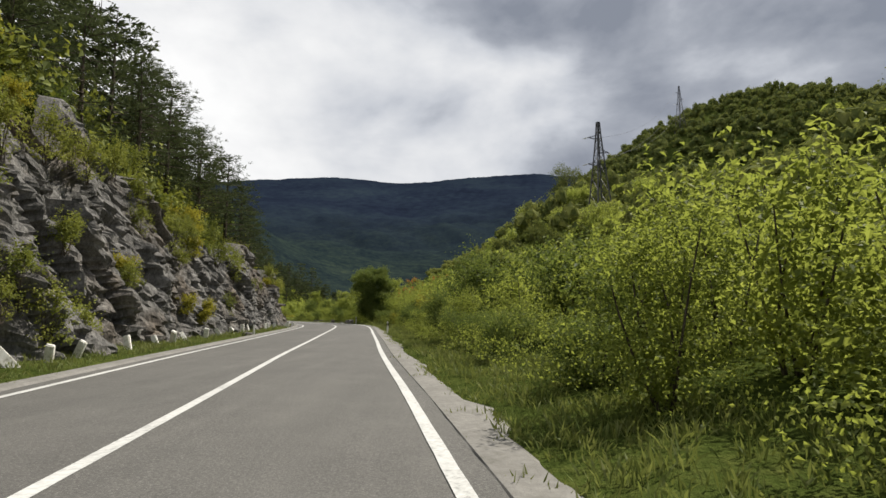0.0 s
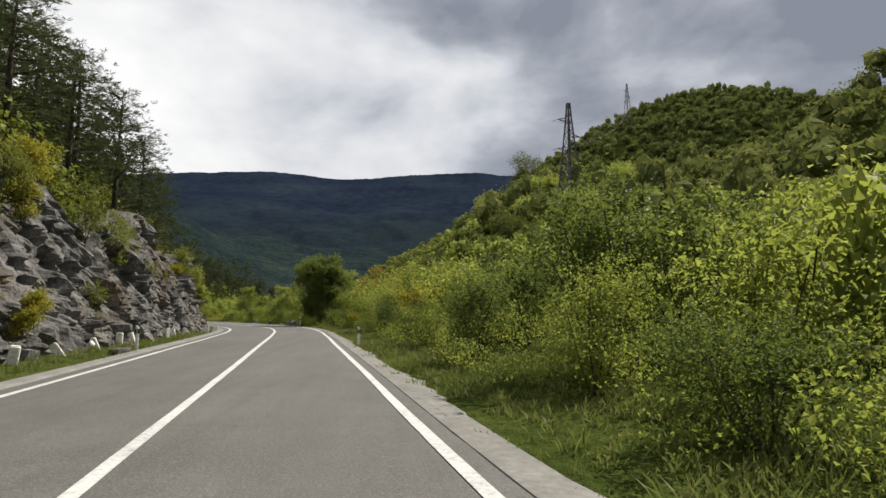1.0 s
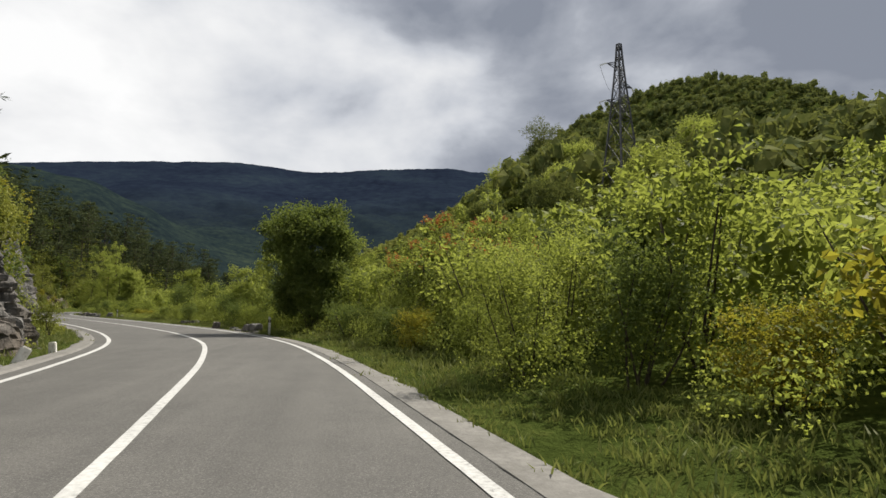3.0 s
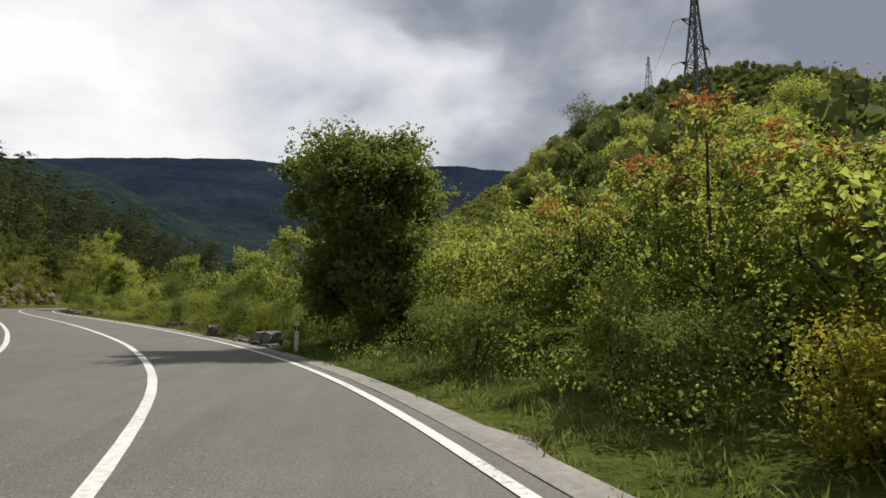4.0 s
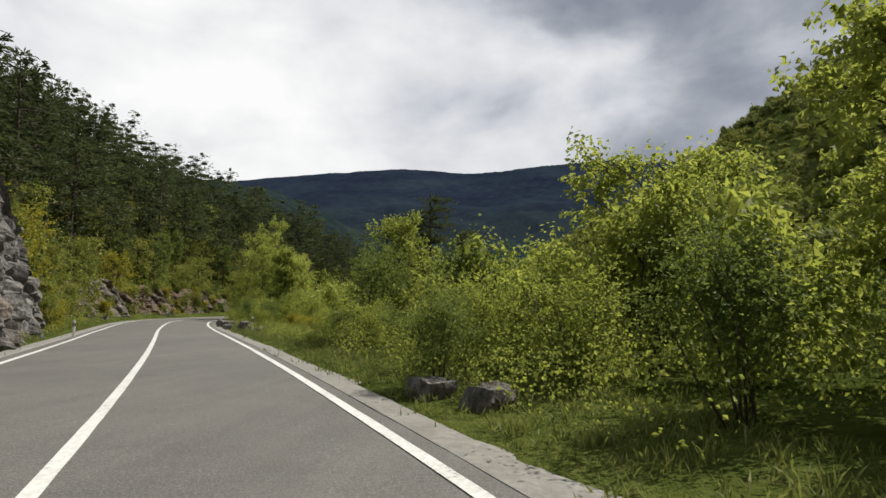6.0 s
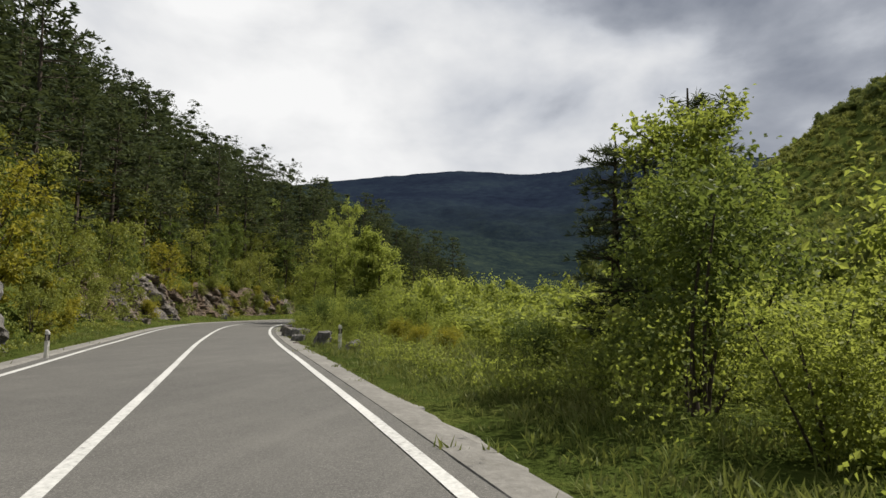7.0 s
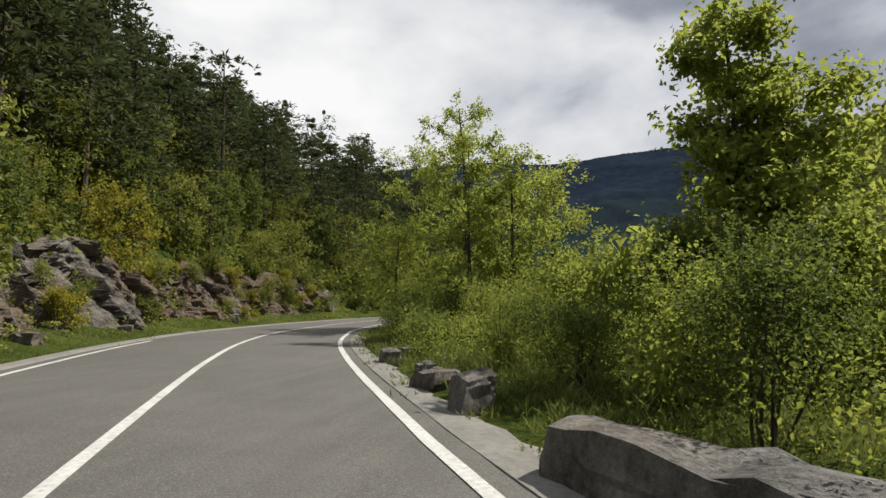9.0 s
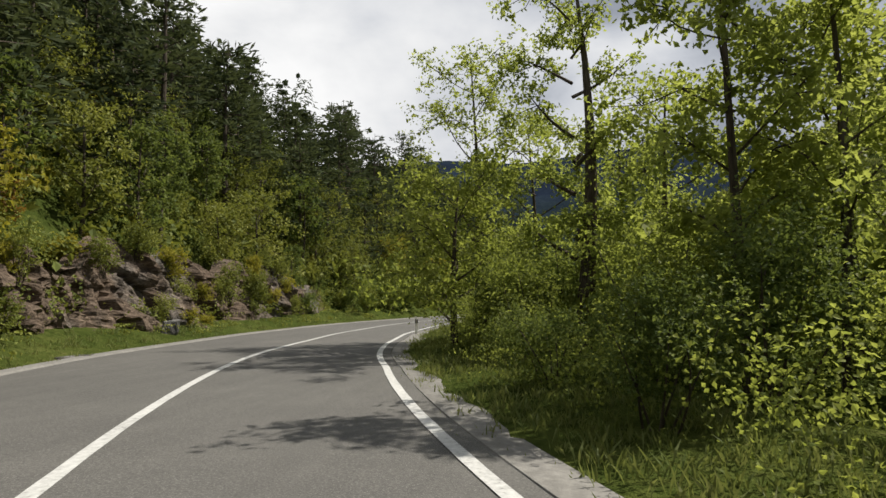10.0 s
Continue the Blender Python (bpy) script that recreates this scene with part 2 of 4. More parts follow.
def at_offset(y, d):
    """The place beside the road whose station has that y."""
    k = int(np.abs(LINE[:, 1] - y).argmin())
    return LINE[k] + RIGHT[k] * d


def smooth(a, b, v):
    u = np.clip((v - a) / (b - a), 0, 1)
    return u * u * (3 - 2 * u)


def rock_foot(s):
    """How far from the road's middle the rock starts."""
    return np.interp(s, [40.0, 52.0, 59.0, 66.0, 85.0, 95.0, 110.0, 118.0, 130.0], [5.75, 5.2, 4.55, 4.9, 5.2, 4.95, 4.95, 6.15, 6.55])


def cut_height(s):
    return np.interp(s, [-40.0, 0.0, 20.0, 30.0, 40.0, 51.1, 59.1, 64.5, 70.2, 87.2, 93.0, 100.6, 106.3, 110.8, 113.0, 123.3, 134.6, 154.4, 168.3, 193.3], [9, 9.5, 9, 6.8, 5.8, 5.2, 4.2, 2.5, 1.2, 1.2, 6.5, 7.5, 6.8, 5.6, 1.6, 2.2, 3.2, 3.4, 2.6, 1.0]) * (1 + 0.13 * np.sin(s * 0.55) + 0.12 * np.sin(s * 1.3 + 1) + 0.1 * np.sin(s * 0.23 + 2) * (s > 118))


def wobble(x, y, scale, seed=0.0):
    """Cheap smooth noise, about -1 to 1."""
    a = np.sin(x * 1.0 / scale + seed) * np.cos(y * 1.3 / scale + 2.1 * seed) + 0.6 * np.sin((x * 0.7 - y * 1.9) / scale * 1.7 + seed * 3.3)
    return (a + 0.4 * np.sin((x * 2.3 + y * 1.1) / scale * 2.3 + seed)) / 1.7


HILL = (231.5, 390.5, 145.0, 186.0, 147.0)
SP = (116.0, 92.0, 42.0, 34.0, 32.0)
SKYLINE = [(-90, 4.0), (-60, 7.0), (-40, 9.6), (-25, 11.8), (-22, 12.25), (-18, 12.85), (-14, 13.2), (-11, 13.4), (-8, 13.35), (-4, 13.1), (-1, 13.2), (2, 13.5), (7, 13.85), (10, 13.9), (12, 13.55), (16, 13.25), (22, 12.8), (30, 12.0), (45, 10.0), (90, 4.0)]


def far_hill(x, y):
    """The wooded round hill behind the pylons, whose flank closes the valley on the right."""
    return HILL[2] * np.exp(-np.hypot((x - HILL[0]) / HILL[3], (y - HILL[1]) / HILL[4]) ** 2.22)


def spur(x, y):
    """A shoulder of the slope nearer the road."""
    return SP[2] * np.exp(-(((x - SP[0]) / SP[3]) ** 2 + ((y - SP[1]) / SP[4]) ** 2))


def far_mountain(x, y):
    """The long mountain across the valley, how high it rises at each bearing, and a nearer wooded shoulder before it."""
    reach, bearing = np.hypot(x + 15, y - 60), np.degrees(np.arctan2(x + 15, y - 60))
    crest = 2400 * np.tan(np.radians(np.interp(bearing, *zip(*SKYLINE)))) + 3 * wobble(x, y * 0, 90, 0.4) + 2.6 * wobble(x, y, 7.3, 2.2) - 6
    flank = 16 * wobble(x, y, 150, 5.0) + 8 * wobble(x, y, 47, 1.0)
    shoulder = (104 + 9 * wobble(x, y, 60, 3.0)) * np.exp(-(np.hypot(x + 400, y - 660) / 215) ** 3) + (22 + 6 * wobble(x, y, 50, 6.0)) * np.exp(-(np.hypot((x + 190) / 1.4, y - 900) / 150) ** 3)
    return reach, shoulder + crest * np.clip((reach - 420) / 1980, 0, 1) ** 1.3 + flank * smooth(600, 1000, reach) * (1 - smooth(1300, 2000, reach)) - 260 * smooth(2420, 3300, reach)


def land(x, y):
    """Height of the ground."""
    x, y = np.asarray(x, float), np.asarray(y, float)
    shape = x.shape
    x, y = x.ravel(), y.ravel()
    d, s = along(x, y)
    a = -d
    hc = cut_height(s)
    back = 1.5 * smooth(108, 126, s)
    foot = 6.6 + 0.42 * hc + back
    wall = smooth(6.6 + back, foot + 0.7, a) * hc
    rise = np.maximum(a - foot - 0.3, 0)
    left = 0.06 * smooth(4.2, 5.5, a) + 0.6 * smooth(5.3, 7.4, a) * smooth(112, 126, s) + wall + 62 * (1 - np.exp(-rise / 62)) * (1 - 0.93 * smooth(200, 262, y)) + 0.8 * wobble(x, y, 6, 1.0) * smooth(9, 16, a)
    dip = np.interp(s, [59.1, 75.8, 96.6, 144.5, 168.3], [0, 0.5, 1.0, 1.0, 0.5])
    brow = smooth(0, 24, x + 22 - 0.5 * (y - 92))
    open_side = np.interp(s, [59.1, 92.0, 108.0, 180.0], [0.62, 0.7, 0.3, 0.25]) * (1 - brow) + np.interp(s, [59.1, 92.0, 108.0], [0.62, 0.85, 1.15]) * brow
    dip = dip * (1 - brow)
    base = 0.13 * np.clip(d - 5, 0, 16) + open_side * (0.32 * np.clip(d - 21, 0, 25) + 0.5 * np.clip(d - 46, 0, 30)) + 0.16 * np.clip(d - 76, 0, 130) - 0.3 * np.maximum(d - 300, 0) + spur(x, y)
    right = base - dip * 5.0 * smooth(4.8, 24, d) * (1 - smooth(26, 60, d)) + 0.7 * wobble(x, y, 9, 4.0) * smooth(8, 30, d) + 4 * wobble(x, y, 45, 2.0) * smooth(60, 160, d)
    right = np.maximum(right, far_hill(x, y) * smooth(6, 50, d))
    h = np.where(d > 0, right, left) - 0.12 * ((d > -4.2 - np.interp(s, [104.1, 127.3], [0, 1.05])) & (d < 4.2))
    reach, mountain = far_mountain(x, y)
    h = h * (1 - smooth(520, 900, y))
    h = np.where(reach > 430, np.maximum(h, mountain), h)
    return h.reshape(shape)


# ---- mesh helpers ----
def mesh_from(name, verts, faces, mat, flat_shade=True):
    """A mesh from arrays; all faces have the same count of corners."""
    verts, faces = np.asarray(verts, np.float32), np.asarray(faces, np.int32)
    me = bpy.data.meshes.new(name)
    me.vertices.add(len(verts))
    me.vertices.foreach_set("co", verts.ravel())
    n = faces.shape[1]
    me.loops.add(faces.size)
    me.loops.foreach_set("vertex_index", faces.ravel())
    me.polygons.add(len(faces))
    me.polygons.foreach_set("loop_start", np.arange(0, faces.size, n, dtype=np.int32))
    me.polygons.foreach_set("use_smooth", np.arange(len(faces)) >= (len(faces) if flat_shade is True else int(flat_shade)))
    me.update(calc_edges=True)
    me.materials.append(mat)
    return me


def grid_faces(nu, nv):
    i = np.arange(nu * nv).reshape(nu, nv)
    return np.stack([i[:-1, :-1], i[1:, :-1], i[1:, 1:], i[:-1, 1:]], -1).reshape(-1, 4)


def child(name, me, parent, label=""):
    ob = new(name, me)
    ob.parent = parent
    if label:
        tagged(ob, label)
    return ob


def part(name, bm, mat, parent, label=""):
    me = bpy.data.meshes.new(name)
    bm.to_mesh(me)
    bm.free()
    me.materials.append(mat)
    return child(name, me, parent, label)


# ---- ground, road, shoulders ----
gx = np.unique(np.r_[np.linspace(-3000, -1300, 14), np.linspace(-1300, -320, 50), np.linspace(-320, -110, 36), np.linspace(-110, 45, 125), np.linspace(45, 330, 60), np.linspace(330, 1200, 45), np.linspace(1200, 3000, 14)])
gy = np.unique(np.r_[np.linspace(-500, -40, 14), np.linspace(-40, 190, 165), np.linspace(190, 480, 80), np.linspace(480, 2250, 60), np.linspace(2250, 2600, 40), np.linspace(2600, 3600, 8)])
GX, GY = np.meshgrid(gx, gy, indexing="ij")
GZ = land(GX, GY)
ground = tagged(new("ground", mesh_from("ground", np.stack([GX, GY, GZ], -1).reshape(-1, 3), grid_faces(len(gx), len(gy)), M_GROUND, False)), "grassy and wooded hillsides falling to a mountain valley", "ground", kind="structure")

on_road = (LINE[:, 1] > -45) & (LINE[:, 1] < 215)
RL, RR = LINE[on_road], RIGHT[on_road]


def left_edge(y):
    """The left edge line's offset: the lane widens in the last bend."""
    return -np.interp(y, [104.0, 116.0, 128.0, 136.0, 144.0], [3.1, 3.18, 3.55, 3.68, 3.85])


def right_edge(y):
    """The right edge line's offset, with its own widening in the last bend."""
    return 3.07 + np.interp(y, [121.0, 128.0, 134.0, 140.0, 148.0], [0.0, 0.19, 0.33, 0.45, 0.1])


def strip(name, offsets, z, mat, rag=(0, 0), y0=-45, y1=300, wide=False):
    """A ribbon along the road between offsets; rag: how far its two edges wander; wide: offsets follow the left edge line."""
    ok = (RL[:, 1] > y0) & (RL[:, 1] < y1)
    pts, rt = RL[ok], RR[ok]
    g = np.random.default_rng(7)
    cols = []
    for j, o in enumerate(offsets):
        amp = rag[0] if j == 0 else rag[1] if j == len(offsets) - 1 else 0
        off = o + amp * (g.uniform(-1, 1, len(pts)) * 0.6 + np.sin(np.arange(len(pts)) * 0.37 + o) * 0.4)
        if wide and o < -1:
            off = off + left_edge(pts[:, 1]) + 3.15
        if o > 2:
            off = off + right_edge(pts[:, 1]) - 3.07
        p = pts + rt * off[:, None]
        cols.append(np.c_[p, np.full(len(p), z[j])])
    v = np.stack(cols, 1)
    return mesh_from(name, v.reshape(-1, 3), grid_faces(v.shape[0], v.shape[1])[:, ::-1], mat)


road = tagged(new("road", strip("road", [-3.7, -3.2, -1.6, 0, 1.6, 3.2, 3.38], [-0.04, -0.02, 0.003, 0.008, 0.003, -0.02, -0.026], M_ASPHALT, (0.08, 0.015), wide=True)), "worn grey asphalt two-lane mountain road", "road", kind="structure")
for nm, o, z, y1 in (("edge_line", 3.07, -0.006, 300), ("centre_line", 0.03, 0.013, 300), ("edge_line", -3.15, -0.012, 137.5)):
    tagged(new(nm, strip(nm, [o - 0.075, o + 0.075], [z, z], M_PAINT, (0.006, 0.006), y1=y1, wide=True)), "worn white painted line on the asphalt", "road marking", kind="structure")
tagged(new("pavement_shoulder", strip("shoulder", [3.375, 3.40, 3.6, 3.86, 3.98], [-0.06, -0.022, -0.018, -0.03, -0.1], M_GRAVEL, (0.01, 0.32))), "pale crumbling concrete shoulder beside the asphalt", "shoulder", kind="structure")
tagged(new("pavement_gutter", strip("gutter", [-4.2, -4.05, -3.72, -3.6], [-0.06, 0.01, 0.0, -0.06], M_GRAVEL, (0.14, 0.0), wide=True)), "pale gravelly edge along the asphalt below the rock cut", "shoulder", kind="structure")


# ---- rock faces ----
def rock_face(name, y0, y1, label, seed, up=0.16, ahead=0.18, mat=None, ease=8, lean=0.42):
    k = np.where((LINE[:, 1] >= y0) & (LINE[:, 1] <= y1))[0]
    u = np.arange(k[0], k[-1], ahead * 2)
    base = np.c_[np.interp(u, np.arange(len(LINE)), LINE[:, 0]), np.interp(u, np.arange(len(LINE)), LINE[:, 1])]
    rt = RIGHT[np.round(u).astype(int)]
    fade = smooth(0, ease, np.minimum(base[:, 1] - y0, y1 - base[:, 1]))
    hc, foot = cut_height(base[:, 1]), rock_foot(base[:, 1])
    nv = int(hc.max() / up) + 3
    v = np.zeros((len(u), nv, 3))
    off = Vector((seed, seed * 2, 0))
    for i in range(len(u)):
        for j in range(nv):
            f = j / (nv - 1)
            h = f * (hc[i] + 0.6) - 0.3
            a = foot[i] + lean * max(h, 0) + 0.5 * (1 - fade[i])
            q = Vector((base[i, 0] - rt[i, 0] * a, base[i, 1] - rt[i, 1] * a, h))
            st = Vector((q.x * 0.9 + q.z * 0.2, q.y * 1.15 + q.z * 0.55, q.z * 0.5 - q.y * 0.15)) + off
            dist, cells = noise.voronoi(st * 0.42)
            c1 = noise.cell_vector(cells[0] * 7.3)
            st2 = Vector((q.x, q.y * 1.2 + q.z * 0.4, q.z * 0.85 - q.y * 0.2)) + off * 2
            dist2, cells2 = noise.voronoi(st2 * 1.15)
            c2 = noise.cell_vector(cells2[0] * 5.1)
            dist3, cells3 = noise.voronoi(st2 * 3.1)
            c3 = noise.cell_vector(cells3[0] * 3.3)
            tilt = (st - cells[0] / 0.42).dot(c1 - Vector((0.5, 0.5, 0.5))) * 0.55
            tilt2 = (st2 - cells2[0] / 1.15).dot(c2 - Vector((0.5, 0.5, 0.5))) * 0.6
            push = (c1.x - 0.5) * 0.9 + tilt + (c2.x - 0.5) * 0.4 + tilt2 + (c3.x - 0.5) * 0.16 + 0.8 * noise.noise(q * 0.16 + off) + 0.1 * noise.noise(q * 3.0)
            push -= 0.25 * max(0, 0.08 - (dist[1] - dist[0])) / 0.08
            push = push * fade[i] * (1 if j < nv - 2 else 0.4) - (0.8 + (0.42 - lean) * 1.6 * hc[i] if j == nv - 1 else 0) - 0.9 * (1 - fade[i])
            a -= push
            v[i, j] = (base[i, 0] - rt[i, 0] * a, base[i, 1] - rt[i, 1] * a, h + 0.08 * (c3.y - 0.5))
    faces = grid_faces(len(u), nv)[:, ::-1]
    return tagged(new(name, mesh_from(name, v.reshape(-1, 3), faces, mat or M_ROCK)), label, "rock face", kind="structure")


rock_face("rock_wall_1", -14, 68.5, "steep grey limestone road cut with ledges and shrubs", 3.0)
rock_face("rock_wall_2", 90.3, 112.5, "grey limestone spur beside the road", 11.0, ease=2, lean=0.2)
rock_face("rock_wall_3", 121.4, 171.7, "low broken grey-brown rock bank beside the road", 23.0, 0.11, 0.16, M_ROCK_BROWN)


# ---- plants ----
def unit(v):
    return v / np.maximum(np.linalg.norm(v, axis=-1, keepdims=True), 1e-9)


def leaves(rng, where, outward, size, wide=0.32, fold=0.12, lift=0.5, loose=0.8):
    """Folded four-cornered leaves at the places given. Returns verts and faces."""
    n = len(where)
    nor = unit(outward + loose * rng.normal(size=(n, 3)) + np.array([0, 0, lift]))
    t = unit(np.cross(nor, rng.normal(size=(n, 3))))
    b = np.cross(nor, t)
    s = (size * rng.uniform(0.65, 1.35, n))[:, None]
    low = where - t * s * 0.1 + nor * s * fold
    v = np.stack([where - t * s * 0.5, low + b * s * wide, where + t * s * 0.5 - nor * s * 0.12, low - b * s * wide], 1)
    return v.reshape(-1, 3), np.arange(4 * n).reshape(n, 4)


def cloud_points(rng, centres, radii, count):
    """Places on and in ragged ellipsoids, with their outward direction."""
    w = radii.prod(1) ** (2 / 3)
    k = rng.choice(len(centres), count, p=w / w.sum())
    u = unit(rng.normal(size=(count, 3)))
    rad = rng.uniform(0.55, 1.0, count) ** 0.6 * (1 + 0.18 * rng.normal(size=count))
    return centres[k] + radii[k] * u * rad[:, None], u


def sprigs(rng, centres, radii, count, per, length):
    """Leaf places in short shoots that stand out of ragged ellipsoids, with their outward direction."""
    p, u = cloud_points(rng, centres, radii, count // per)
    way = unit(u + 0.5 * rng.normal(size=p.shape) + np.array([0, 0, 0.45]))
    t = np.tile(np.arange(per) / per, len(p))[:, None] - 0.3
    k = np.repeat(np.arange(len(p)), per)
    side = rng.normal(size=(len(k), 3)) * 0.16 * length
    return p[k] + way[k] * t * length * rng.uniform(0.7, 1.4, (len(p), 1))[k] + side, unit(way[k] + side / length * 5)


def limb(bm, a, b, ra, rb, sides=6, bend=0.0, rng=None, pieces=4):
    """A tapered, slightly bent limb from a to b."""
    a, b = Vector(a), Vector(b)
    axis = (b - a).normalized()
    side = axis.orthogonal().normalized()
    other = axis.cross(side)
    w = Vector(rng.normal(size=3)) * bend if rng is not None else Vector((0, 0, 0))
    last = None
    for i in range(pieces + 1):
        f = i / pieces
        c = a.lerp(b, f) + w * math.sin(math.pi * f)
        r = ra + (rb - ra) * f
        ring = [bm.verts.new(c + (side * math.cos(2 * math.pi * k / sides) + other * math.sin(2 * math.pi * k / sides)) * r) for k in range(sides)]
        if last:
            for k in range(sides):
                bm.faces.new((last[k], last[(k + 1) % sides], ring[(k + 1) % sides], ring[k]))
        last = ring
    bm.faces.new(last)


def hide_at(ob):
    ob.matrix_world = Matrix.Translation((0, -300, -50))
    return ob


def make_bush(seed, height, width, mat, count, size, label):
    """A shrub: several stems and a ragged leafy crown."""
    rng = np.random.default_rng(seed)
    thing = tagged(new("bush"), label, "shrub", "roadside shrubs")
    bm = bmesh.new()
    tips = []
    for i in range(6):
        ang = rng.uniform(0, 6.28)
        tip = np.array([math.cos(ang), math.sin(ang), 0]) * rng.uniform(0.1, 0.42) * width + [0, 0, height * rng.uniform(0.55, 0.85)]
        limb(bm, (rng.normal() * 0.1, rng.normal() * 0.1, -0.3), tip, 0.035, 0.012, 5, 0.12, rng)
        tips.append(tip)
    part("stem", bm, M_BARK, thing)
    n = 14
    c = np.array([[math.cos(q) * r * width, math.sin(q) * r * width, z * height] for q, r, z in zip(rng.uniform(0, 6.28, n), rng.uniform(0, 0.4, n), rng.uniform(0.1, 0.8, n))])
    c = np.r_[c, np.array(tips)]
    rad = np.c_[rng.uniform(0.16, 0.26, len(c)) * width, rng.uniform(0.16, 0.26, len(c)) * width, rng.uniform(0.12, 0.22, len(c)) * height]
    p, u = sprigs(rng, c, rad, count, 9, 3.2 * size)
    # sprigs that stick out
    m = count // 6
    k = rng.integers(0, len(p), m)
    p = np.r_[p, p[k] + u[k] * rng.uniform(0.1, 0.35, (m, 1)) + [0, 0, 0.12]]
    u = np.r_[u, u[k]]
    p[:, 2] = np.maximum(p[:, 2], 0.03)
    m = count // 9
    k = rng.integers(0, len(c), m)
    inner = c[k] + rad[k] * rng.normal(size=(m, 3)) * 0.3
    inner[:, 2] = np.maximum(inner[:, 2], 0.1)
    v, f = leaves(rng, np.r_[p, inner], np.r_[u, unit(rng.normal(size=(m, 3)))], np.r_[np.full(len(p), size), np.full(m, size * 1.5)])
    child("foliage", mesh_from("foliage", v, f, mat), thing)
    return hide_at(thing)


def make_tree(seed, height, width, mat, count, size, label, low=0.2, sparse=1.0, trunk=0.13, name="tree", heart=9, tip_mat=None):
    """A broadleaf tree: tapered trunk, limbs and a crown of leaf clumps."""
    rng = np.random.default_rng(seed)
    thing = tagged(new(name), label, "tree", "roadside trees")
    bm = bmesh.new()
    limb(bm, (0, 0, -0.4), (rng.normal() * 0.15, rng.normal() * 0.15, height * 0.9), trunk, 0.02, 8, 0.15, rng, 7)
    tips = []
    for i in range(15):
        z = height * (low + (0.9 - low) * (i + rng.uniform(0, 1)) / 15)
        ang = i * 2.4 + rng.normal() * 0.3
        reach = 0.5 * width * (1 - 0.55 * ((z / height - 0.45) / 0.55) ** 2 if z > 0.45 * height else 0.8) * rng.uniform(0.65, 1.0)
        tip = np.array([math.cos(ang) * reach, math.sin(ang) * reach, min(z + reach * 0.7, height * 0.97)])
        limb(bm, (0, 0, z), tip, trunk * 0.4 * (1.1 - z / height), 0.01, 5, 0.1, rng)
        tips += [tip, tip * [0.6, 0.6, 1] + [0, 0, -0.15 * reach]]
        for q in range(4):
            t2 = tip * rng.uniform(0.6, 1.0) + rng.normal(size=3) * 0.25 * width * 0.5
            t2[2] = min(max(t2[2], tip[2] - 0.35 * reach), height)
            limb(bm, tip * 0.75 + np.array([0, 0, z]) * 0.25, t2, 0.015, 0.005, 4, 0.05, rng, 2)
            tips.append(t2)
    part("trunk", bm, M_BARK, thing)
    c = np.array(tips + [np.array([0, 0, height * 0.95])])
    r = rng.uniform(0.07, 0.135, (len(c), 1)) * width * sparse
    rad = np.c_[r, r, r * rng.uniform(0.6, 0.9, (len(c), 1))]
    p, u = sprigs(rng, c, rad, count, 7, 2.8 * size)
    m = count // heart
    k = rng.integers(0, len(c), m)
    inner = c[k] + rad[k] * rng.normal(size=(m, 3)) * 0.35
    v, f = leaves(rng, np.r_[p, inner], np.r_[u, unit(rng.normal(size=(m, 3)))], np.r_[np.full(len(p), size), np.full(m, size * 1.6)])
    child("crown", mesh_from("crown", v, f, mat), thing)
    if tip_mat:
        high = c[np.argsort(-c[:, 2] + 0.4 * rng.normal(size=len(c)))[:16]]
        p, u = sprigs(rng, high + [0, 0, 0.12], np.full((16, 3), 0.13), 420, 7, 0.2)
        v, f = leaves(rng, p, u, 0.085, 0.24)
        tagged(child("young_shoots", mesh_from("young_shoots", v, f, tip_mat), thing, "orange-red young leaves"), kind="stuff")
    return hide_at(thing)


def pine_points(rng, height, width, low, whorls, per, tufts):
    """Limb ends and tuft places of a pine."""
    limbs, places, dirs = [], [], []
    for i in range(whorls):
        f = (i + rng.uniform(-0.3, 0.3)) / whorls
        z = height * (low + (0.97 - low) * max(f, 0))
        reach = 0.5 * width * (1 - f) ** 0.6 * (0.65 + 0.35 * min(1, f * 4)) + 0.15
        for k in range(per):
            ang = rng.uniform(0, 6.28)
            rr = reach * rng.uniform(0.6, 1.1)
            tip = np.array([math.cos(ang) * rr, math.sin(ang) * rr, z + rr * rng.uniform(-0.05, 0.3)])
            limbs.append((z, tip))
            for q in range(tufts):
                g = rng.uniform(0.35, 1.0)
                base = np.array([0, 0, z]) * (1 - g) + tip * g
                places.append(base + rng.normal(size=3) * [0.36, 0.36, 0.09] * (0.4 + 0.15 * width))
                dirs.append(unit(np.array([math.cos(ang), math.sin(ang), 0.5])))
    return limbs, np.array(places), np.array(dirs)


